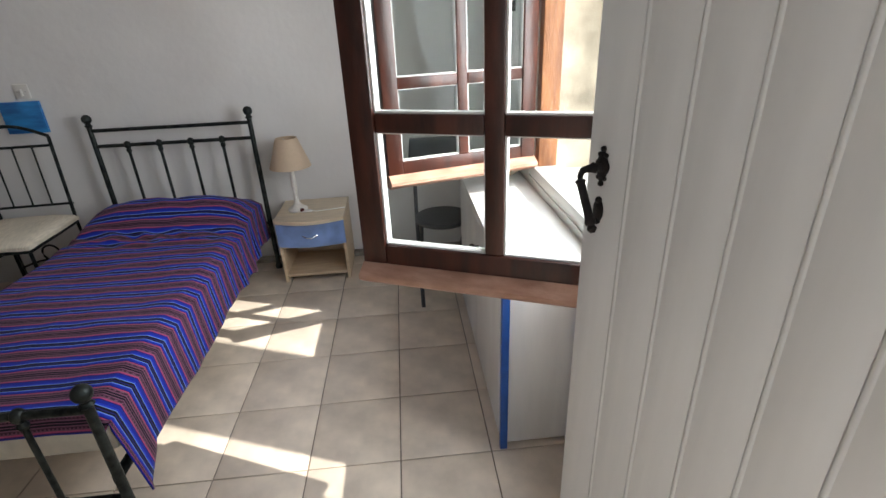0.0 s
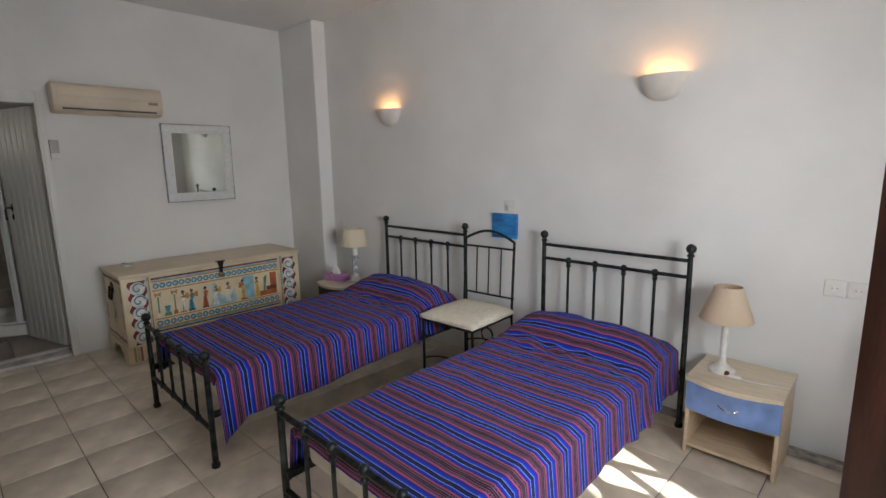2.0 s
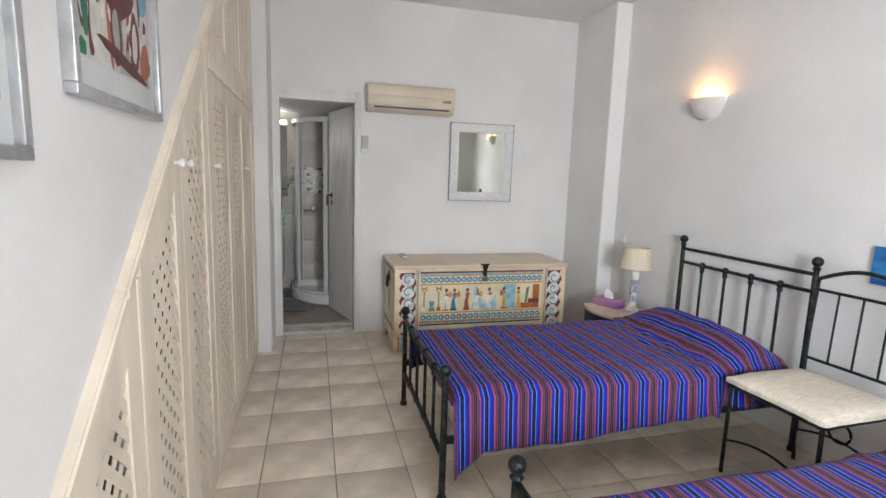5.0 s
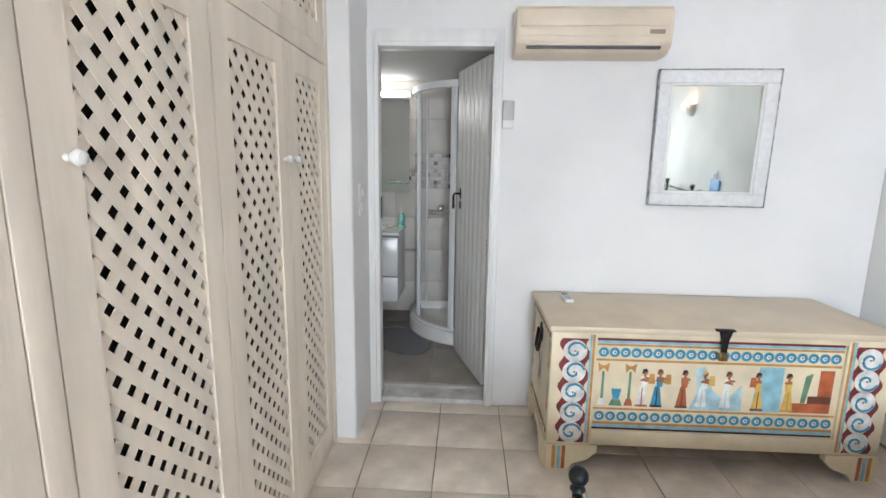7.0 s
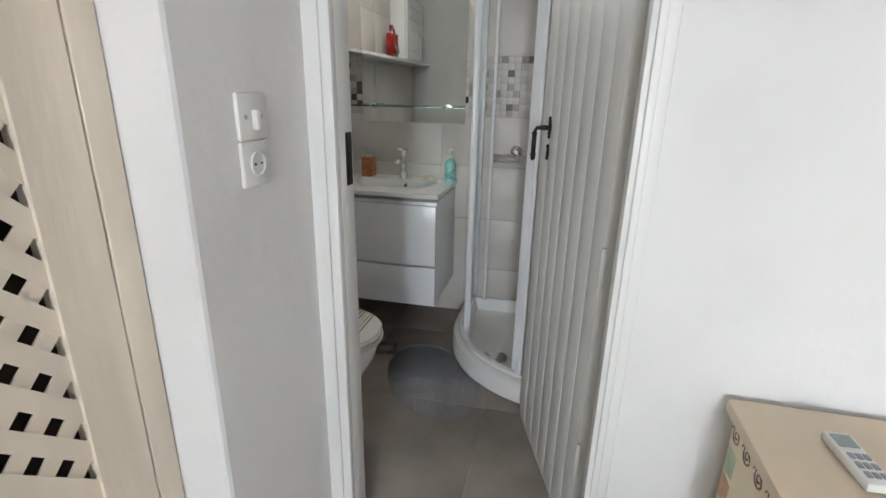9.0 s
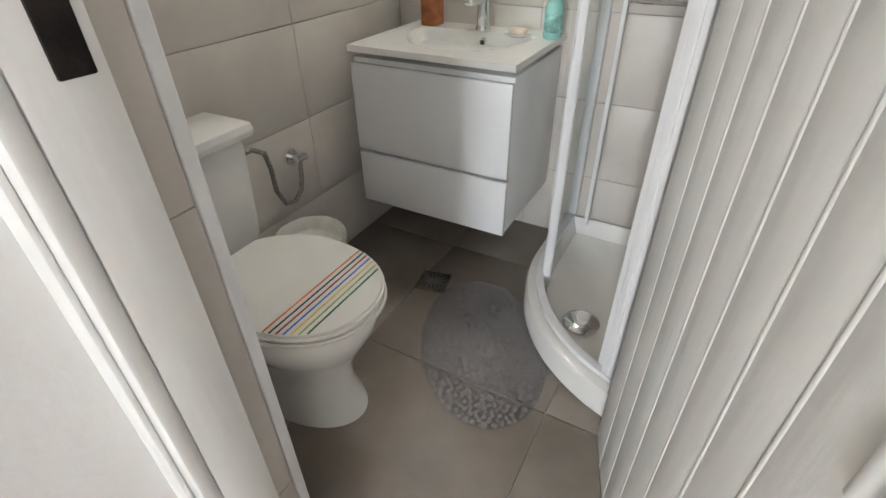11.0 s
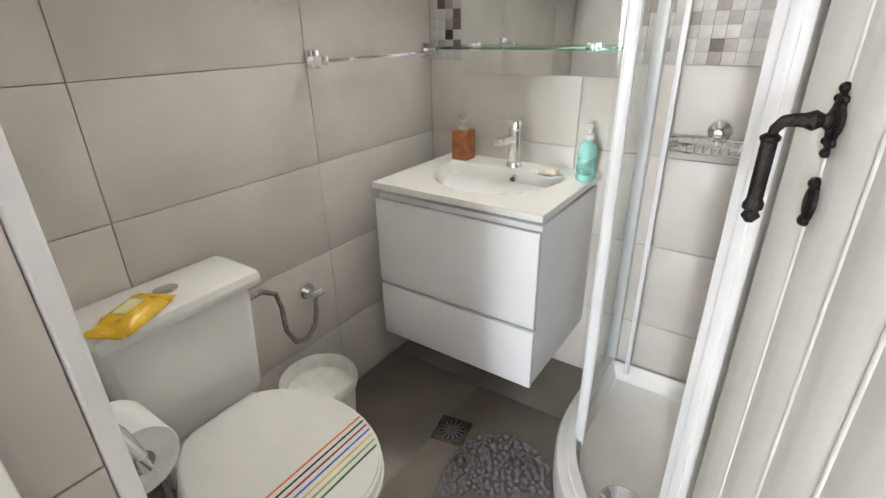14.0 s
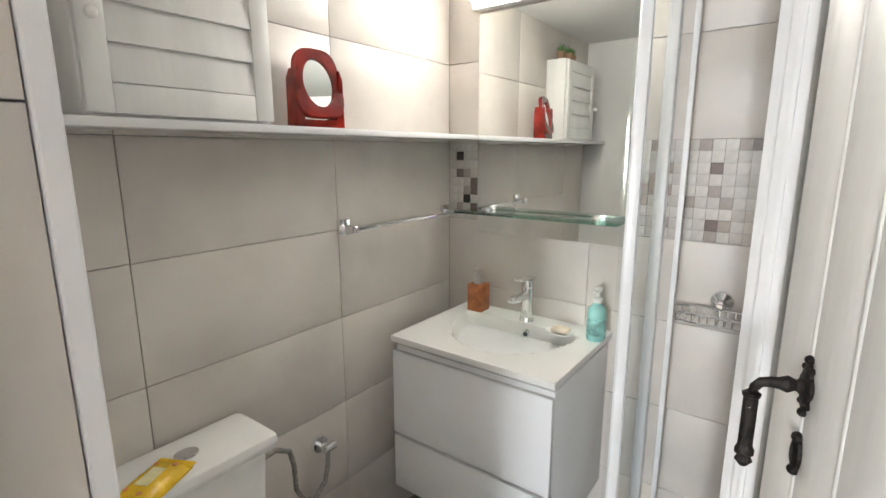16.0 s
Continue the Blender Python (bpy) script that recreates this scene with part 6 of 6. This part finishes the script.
def wall_items():
    m = thing("bathroom_mirror", pose(BW, 0, 0), "frameless rectangular mirror above the basin", "mirror")
    part("glass", box(B(), 0.004, 0.010, 0.05, 0.617, 1.125, 1.905, 0.001), MIRROR, m, "", False)
    s = thing("glass_shelf", pose(BW, 0, 0), "clear green-edged glass shelf across the mirror", "shelf")
    part("pane", box(B(), 0.012, 0.125, 0.02, 0.615, 1.205, 1.212, 0.002), GREEN_GLASS, s).visible_shadow = False
    for y in (0.10, 0.52):
        bm = B()
        box(bm, 0.010, 0.045, y - 0.012, y + 0.012, 1.195, 1.222, 0.004)
        part("clip", bm, CHROME, s, "chrome shelf clip")
    l = thing("mirror_light", pose(BW, 0.33, 1.945), "white tube light above the mirror", "wall light")
    part("backplate", box(B(), 0.0, 0.035, -0.30, 0.30, -0.03, 0.03, 0.006), PLASTIC, l)
    part("tube", rod(B(), (0.055, -0.28, 0), (0.055, 0.28, 0), 0.016, seg=14), TUBE_LIT, l, "lit fluorescent tube")
    t = thing("towel_rail", pose(0, LW, 1.20), "chrome towel rail on the tiled wall", "towel rail")
    part("bar", box(B(), -6.325, -5.80, 0.048, 0.058, -0.012, -0.002, 0.001), CHROME, t)
    for x in (-5.78, -6.31):
        part("bracket", box(B(), x - 0.022, x + 0.022, 0.0, 0.014, -0.028, 0.022, 0.002), CHROME, t)
        part("arm", box(B(), x - 0.012, x + 0.012, 0.014, 0.06, -0.018, 0.006, 0.002), CHROME, t)
    w = thing("wall_shelf", pose(0, LW, 1.470), "long white wooden wall shelf", "shelf")
    part("board", box(B(), BW + 0.002, -4.91, 0.0, 0.135, 0.0, 0.018, 0.003), GLOSSWHITE, w)
    c = thing("louvre_cabinet", pose(-5.292, LW, 1.4885), "small white cabinet with a louvred door on the shelf", "cabinet")
    cw, ch, cd = 0.19, 0.40, 0.125
    part("box", box(B(), -cw, cw, 0.002, cd - 0.018, 0.0, ch, 0.003), WHITE_WOOD, c)
    x0, x1 = -cw + 0.003, cw - 0.003
    dd = part("door", box(B(), x0 + 0.04, x1 - 0.04, cd - 0.015, cd - 0.0135, 0.04, ch - 0.04), WHITE_WOOD, c)
    for xa in (x0, x1 - 0.045):
        part("stile", box(B(), xa, xa + 0.045, cd - 0.016, cd, 0.006, ch - 0.006, 0.003), WHITE_WOOD, dd)
    for za, zb in ((0.006, 0.06), (ch - 0.06, ch - 0.006)):
        part("rail", box(B(), x0 + 0.045, x1 - 0.045, cd - 0.016, cd - 0.001, za, zb, 0.002), WHITE_WOOD, dd)
    for k in range(4):
        part("louvre", box(B(), x0 + 0.045, x1 - 0.045, -0.003, 0.003, 0.0, 0.074, 0.002, Matrix.Translation((0, cd - 0.004, 0.061 + k * 0.0695)) @ Matrix.Rotation(radians(7), 4, "X")), WHITE_WOOD, dd)
    bm = B()
    ball(bm, (x1 - 0.02, cd + 0.014, 0.17), 0.011)
    rod(bm, (x1 - 0.02, cd, 0.17), (x1 - 0.02, cd + 0.01, 0.17), 0.005)
    part("knob", bm, WHITE_WOOD, dd)
    for i, x in enumerate((-5.44, -5.37, -5.30)):
        p = thing("potted_succulent", pose(x, LW + 0.06 + 0.012 * (i % 2), 1.8885), "tiny artificial succulent in a brown pot", "plant", "cabinet plants")
        part("pot", lathe(B(), [(0.018, 0), (0.024, 0.04), (0.022, 0.04)], seg=16), mat("brown_pot", (0.33, 0.20, 0.12), 0.8) if i == 0 else bpy.data.materials["brown_pot"], p)
        bm = B()
        rng = random.Random(i)
        for k in range(22):
            a, e = k * 2.4, 0.3 + 1.1 * (k / 22)
            d = Vector((math.cos(a) * math.cos(e), math.sin(a) * math.cos(e), math.sin(e)))
            rod(bm, (0, 0, 0.04), Vector((0, 0, 0.04)) + d * rng.uniform(0.026, 0.04), 0.005, 0.001, 5)
        part("leaves", bm, GREEN, p)
    v = thing("vanity_mirror", pose(-5.645, LW + 0.07, 1.4885, 0, 0, -8), "round tilting mirror in a glossy red plastic stand", "mirror")
    bm = B()
    prism(bm, [(-0.062, 0), (0.062, 0), (0.060, 0.11), (0.052, 0.13), (0.042, 0.018), (-0.042, 0.018), (-0.052, 0.13), (-0.060, 0.11)], -0.02, 0.025, "y")
    part("stand", bm, RED_PLASTIC, v)
    f = B()
    rings = []
    for k, z in ((1.0, -0.007), (1.0, 0.004), (0.93, 0.009), (0.0, 0.009), (0.0, -0.007)):
        ring = []
        for q in range(48):
            ca, sa = math.cos(q * math.pi / 24), math.sin(q * math.pi / 24)
            ox, oy = 0.060 * math.copysign(abs(ca) ** 0.55, ca), 0.079 * math.copysign(abs(sa) ** 0.55, sa)
            ox *= 1 - 1.4 * oy
            ix, iy = 0.0400 * ca, 0.0550 * sa
            ring.append(f.verts.new((ix + (ox - ix) * k, iy + (oy - iy) * k, z)))
        rings.append(ring)
    for a, c_ in zip(rings, rings[1:] + rings[:1]):
        for q in range(48):
            f.faces.new((a[q], a[(q + 1) % 48], c_[(q + 1) % 48], c_[q]))
    bmesh.ops.transform(f, matrix=Matrix.Translation((0, 0.012, 0.098)) @ Matrix.Rotation(radians(102), 4, "X") @ Matrix.Rotation(radians(180), 4, "Y"), verts=f.verts)
    part("rim", f, RED_PLASTIC, v)
    bm = B()
    lathe(bm, [(0.0465, -0.004), (0.0465, 0.003)], seg=32, sx=0.86, sy=1.18)
    bmesh.ops.transform(bm, matrix=Matrix.Translation((0, 0.012, 0.098)) @ Matrix.Rotation(radians(-78), 4, "X"), verts=bm.verts)
    part("glass", bm, MIRROR, v)
    v.scale = (1.14, 1.14, 1.14)


wall_items()


# ---- shower ----
SC, SR = (-6.03, 1.21), 0.55


def arc(r, a0, a1, n=20):
    return [(SC[0] + r * math.cos(radians(a0 + (a1 - a0) * i / n)), SC[1] + r * math.sin(radians(a0 + (a1 - a0) * i / n))) for i in range(n + 1)]


def shower():
    t = thing("shower_tray", pose(0, 0, 0), "white quarter-round shower tray with a chrome waste", "shower tray")
    X0, Y1 = BW + 0.001, RW - 0.001

    def outline(r):
        k = SR - r
        return [(X0 + k * 0.4, Y1 - k * 0.4), (X0 + k * 0.4, SC[1] - r)] + arc(r, -90, 0, 28) + [(SC[0] + r, Y1 - k * 0.4)]
    bm = B()
    lv = [(SR - 0.012, BZ), (SR, BZ + 0.012), (SR, BZ + 0.085), (SR - 0.006, BZ + 0.098), (SR - 0.02, BZ + 0.102), (SR - 0.045, BZ + 0.104), (SR - 0.055, BZ + 0.098), (SR - 0.075, BZ + 0.035), (SR - 0.10, BZ + 0.028)]
    rings = [[bm.verts.new((p[0], p[1], z)) for p in outline(r)] for r, z in lv]
    for a, b in zip(rings, rings[1:]):
        for k in range(len(a)):
            bm.faces.new((a[k], a[(k + 1) % len(a)], b[(k + 1) % len(a)], b[k]))
    bm.faces.new(rings[0][::-1])
    bm.faces.new(rings[-1])
    part("basin", bm, ACRYLIC, t)
    bm = B()
    lathe(bm, [(0.058, 0), (0.058, 0.006), (0.045, 0.014), (0.02, 0.018)], (-5.815, 0.90, BZ + 0.028), 32)
    part("waste_cover", bm, CHROME, t, "domed chrome waste cover")
    e = thing("shower_enclosure", pose(0, 0, 0), "quarter-round glass shower enclosure in white aluminium", "shower enclosure")
    r, zb, zt = 0.505, BZ + 0.105, 1.90

    def strip(pts, w, z0, z1):
        bm_ = B()
        nrm = []
        for i, p in enumerate(pts):
            a, b = Vector(pts[max(0, i - 1)]), Vector(pts[min(len(pts) - 1, i + 1)])
            d_ = (b - a).normalized()
            nrm.append(Vector((-d_.y, d_.x)))
        out = [tuple(Vector(p) + n_ * w) for p, n_ in zip(pts, nrm)] + [tuple(Vector(p) - n_ * w) for p, n_ in zip(pts[::-1], nrm[::-1])]
        a_ = [bm_.verts.new((*p, z0)) for p in out]
        b_ = [bm_.verts.new((*p, z1)) for p in out]
        n_ = len(pts)
        m2 = len(out)
        for i in range(m2):
            bm_.faces.new((a_[i], a_[(i + 1) % m2], b_[(i + 1) % m2], b_[i]))
        for i in range(n_ - 1):
            j = m2 - 1 - i
            bm_.faces.new((a_[i], a_[i + 1], a_[j - 1], a_[j]))
            bm_.faces.new((b_[i], b_[i + 1], b_[j - 1], b_[j]))
        return bm_
    full = [(BW + 0.002, SC[1] - r)] + arc(r, -90, 0, 30) + [(SC[0] + r, RW - 0.002)]
    part("top_rail", strip(full, 0.020, zt, zt + 0.045), ALU_WHITE, e)
    part("bottom_rail", strip(full, 0.012, zb, zb + 0.016), ALU_WHITE, e)
    for p in ((BW + 0.018, SC[1] - r), (SC[0] + r, RW - 0.018)):
        part("wall_profile", box(B(), p[0] - 0.016, p[0] + 0.016, p[1] - 0.016, p[1] + 0.016, zb + 0.016, zt, 0.003), ALU_WHITE, e)
    # fixed and sliding panes, both slid open
    left = [(BW + 0.03, SC[1] - r)] + arc(r, -90, -76, 6)
    right = arc(r, -20, 0, 8) + [(SC[0] + r, RW - 0.03)]
    for pts in (left, right):
        g = part("pane", strip(pts, 0.003, zb + 0.016, zt), SHOWER_GLASS, e, "clear shower glass")
        g.visible_shadow = False
    g = part("sliding_pane", strip([(BW + 0.06, SC[1] - r + 0.025)] + arc(r - 0.025, -90, -74, 6), 0.003, zb + 0.02, zt), SHOWER_GLASS, e, "sliding shower glass")
    g.visible_shadow = False
    for a, rr, lo in ((-74.4, r - 0.022, -0.03), (-21, r - 0.004, 0.0), (-24, r - 0.026, 0.0)):
        p = arc(rr, a, a, 1)[0]
        rot = Matrix.Translation((p[0], p[1], 0)) @ Matrix.Rotation(radians(a + 90), 4, "Z")
        bm = B()
        box(bm, -0.016, 0.016, -0.012, 0.012, zb + lo, zt, 0.003, rot)
        box(bm, -0.006, 0.003, -0.0145, 0.0145, zb + lo + 0.01, zt, 0.001, rot)
        part("edge_profile", bm, ALU_WHITE, e)
    part("frame_post", box(B(), BW + 0.105, BW + 0.119, SC[1] - r + 0.068, SC[1] - r + 0.082, zb + 0.03, zt, 0.002), ALU_WHITE, e)
    d = thing("soap_basket", pose(BW, 0.905, 0.965), "chrome wire soap basket on the shower wall", "soap basket")
    bm = B()
    lathe(bm, [(0.032, 0), (0.030, 0.012), (0.012, 0.02), (0.010, 0.045)], seg=20)
    bmesh.ops.transform(bm, matrix=Matrix.Translation((0, -0.01, 0.03)) @ Matrix.Rotation(radians(90), 4, "Y"), verts=bm.verts)
    part("mount", bm, CHROME, d)
    for z, k in ((0.012, 1.0), (-0.012, 0.93)):
        pts = [(0.03 + 0.045 + 0.045 * k * math.copysign(abs(math.cos(a)) ** 0.6, math.cos(a)), 0.13 * k * math.copysign(abs(math.sin(a)) ** 0.6, math.sin(a)), z) for a in [2 * math.pi * i / 28 for i in range(28)]]
        part("rim_wire", tube(B(), pts, 0.0028, 6, True), CHROME, d)
    for i in range(12):
        y = -0.11 + 0.22 * i / 11
        part("wire", tube(B(), [(0.032, y, 0.010), (0.036, y, -0.014), (0.114, y, -0.014), (0.118, y, 0.010)], 0.0018, 6), CHROME, d)


shower()


# ---- bathroom floor things ----
dn = thing("floor_drain", pose(-5.805, 0.353, BZ, 0, 0, 12), "square steel floor drain with a slotted rosette", "drain")
part("plate", box(B(), -0.055, 0.055, -0.055, 0.055, -0.01, 0.003, 0.001), mat("stained_steel", (0.20, 0.17, 0.14), 0.4, metal=0.8, vary=0.3, scale=30), dn)
part("recess", rod(B(), (0, 0, 0.002), (0, 0, 0.0036), 0.042, seg=28), DARK_PLASTIC, dn)
for k in range(14):
    part("spoke", box(B(), 0.012, 0.041, -0.003, 0.003, 0.0034, 0.005, 0, Matrix.Rotation(k * 2 * math.pi / 14, 4, "Z")), STEEL, dn)
part("hub", rod(B(), (0, 0, 0.003), (0, 0, 0.0052), 0.013, seg=16), STEEL, dn)


def bath_mat():
    m = thing("bubble_mat", pose(-5.605, 0.645, BZ, 0, 0, 31), "oval transparent bubble bath mat on the floor", "bath mat")
    clear = glass_mat("clear_vinyl", (0.94, 0.94, 0.95), 0.12, 1.2)
    sheet = B()
    lathe(sheet, [(1.0, 0.001), (1.0, 0.003)], seg=48, sx=0.312, sy=0.195)
    part("sheet", sheet, clear, m)
    rng = random.Random(5)
    pts = []
    tries = 0
    while len(pts) < 620 and tries < 16000:
        tries += 1
        a, q = rng.uniform(0, 6.283), math.sqrt(rng.random())
        x, y = 0.309 * q * math.cos(a), 0.192 * q * math.sin(a)
        r = rng.choice((0.006, 0.0075, 0.0085, 0.0095, 0.012))
        if all((x - u) ** 2 + (y - v) ** 2 > (r + s) ** 2 * 0.92 for u, v, s in pts):
            pts.append((x, y, r))
    verts, faces = [], []
    for x, y, r in pts:
        o = len(verts)
        n = 9
        for k, (rr, z) in enumerate(((1.0, 0.0), (0.86, 0.5), (0.5, 0.84))):
            verts += [(x + r * rr * math.cos(q * 2 * math.pi / n), y + r * rr * math.sin(q * 2 * math.pi / n), 0.003 + r * z * 0.9) for q in range(n)]
        verts.append((x, y, 0.003 + r * 0.92))
        for k in range(2):
            for q in range(n):
                faces.append((o + k * n + q, o + k * n + (q + 1) % n, o + (k + 1) * n + (q + 1) % n, o + (k + 1) * n + q))
        faces += [(o + 2 * n + q, o + 2 * n + (q + 1) % n, o + 3 * n) for q in range(n)]
    me = bpy.data.meshes.new("bubbles")
    me.from_pydata(verts, [], faces)
    vinyl = mat("bubble_vinyl", (0.55, 0.54, 0.56), 0.07, vary=0.1, scale=60, spec=1.0)
    vinyl.node_tree.nodes["Principled BSDF"].inputs["Alpha"].default_value = 0.29
    me.materials.append(vinyl)
    me.shade_smooth()
    tagged(part("bubble_layer", me, None, m, "round clear bubbles"), kind="stuff")


bath_mat()


# ---- tiles, last ----
def tile_mesh(w, d, t, bev, material):
    return mesh_of("tile", box(B(), 0, w, 0, d, -t, 0, bev), material, True)


TS, GAP = 0.333, 0.005
gx0, gy0 = -0.311 - 14 * TS, 2.331 - 8 * TS
whole = tile_mesh(TS - GAP, TS - GAP, 0.012, 0.0016, TILE)
rng = random.Random(2)
for i in range(19):
    for j in range(14):
        x, y = gx0 + i * TS, gy0 + j * TS
        if x > EAST or x + TS < WEST or y > 3.53 or y + TS < 0.30 or (y + TS < 0.5 and x + TS < -0.10):
            continue
        x1, y1 = min(x + TS - GAP, EAST + 0.01), min(y + TS - GAP, 3.54)
        x0 = max(x, WEST + 0.004)
        full = x0 == x and x1 > x + TS - GAP - 1e-6 and y1 > y + TS - GAP - 1e-6
        o = part("tile", whole if full else tile_mesh(x1 - x0, y1 - y, 0.012, 0.0016, TILE), None, floor)
        o.location = (x0, y, rng.uniform(-0.0008, 0.0004))

for i in range(4):
    for j in range(4):
        x0, x1 = BW + i * 0.6 - 0.30, BW + (i + 1) * 0.6 - 0.303
        y0, y1 = LW + j * 0.6 - 0.20, LW + (j + 1) * 0.6 - 0.203
        x0, x1, y0, y1 = max(x0, BW), min(x1, -4.906), max(y0, LW), min(y1, RW)
        if x1 - x0 > 0.03 and y1 - y0 > 0.03:
            part("tile", tile_mesh(x1 - x0, y1 - y0, 0.01, 0.001, BFLOOR), None, bath_floor).location = (x0, y0, BZ)

ROWS_Z = [0.05, 0.325, 0.615, 0.905, 1.165, 1.46, 1.75, 2.06]


def wall_tiles(parent, along, cuts, face, axis, skip_band):
    for z0, z1 in zip(ROWS_Z, ROWS_Z[1:]):
        if skip_band and abs(z0 - 1.165) < 0.001:
            continue
        za = z0 if skip_band or abs(z0 - 1.165) > 0.001 else 1.19
        zb = z1 if skip_band or abs(z1 - 1.165) > 0.001 else 1.19
        for a, b in zip(cuts, cuts[1:]):
            bm = B()
            if axis == "y":
                box(bm, a + 0.001, b - 0.001, face[0], face[1], za + 0.001, zb - 0.001, 0.0008)
            else:
                box(bm, face[0], face[1], a + 0.001, b - 0.001, za + 0.001, zb - 0.001, 0.0008)
            part("tile", bm, BTILE, parent)


wall_tiles(bath_left, "x", [BW, -5.765, -5.185, -4.906], (LW - 0.012, LW), "y", False)
wall_tiles(bath_back, "y", [LW, 0.49, 1.07, RW], (BW - 0.012, BW), "x", True)
wall_tiles(bath_right, "x", [BW, -5.77, -5.19, -4.906], (RW, RW + 0.012), "y", False)
MOSAIC = [plain("mosaic_" + n, c, 0.2) for n, c in (("pale", (0.56, 0.53, 0.49)), ("ivory", (0.64, 0.61, 0.57)), ("taupe", (0.38, 0.33, 0.29)), ("brown", (0.17, 0.13, 0.115)), ("dark", (0.035, 0.03, 0.03)))]
q = 0.0327
mos = [mesh_of("mosaic_tile", box(B(), -0.006, 0.0, 0, q - 0.0007, 0, q - 0.0007, 0.0004), m_) for m_ in MOSAIC]
rng = random.Random(21)
for j in range(9):
    for i in range(42):
        y = LW + 0.002 + i * q
        if 0.09 < y < 0.56:
            continue
        k = rng.choices(range(5), (13, 14, 5, 2, 0.6))[0]
        part("mosaic_tile", mos[k], None, bath_back).location = (BW, y, 1.166 + j * q)
part("mosaic_back", box(B(), BW - 0.0095, BW - 0.0062, LW, RW, 1.166, 1.459), BGROUT, bath_back, "", False)
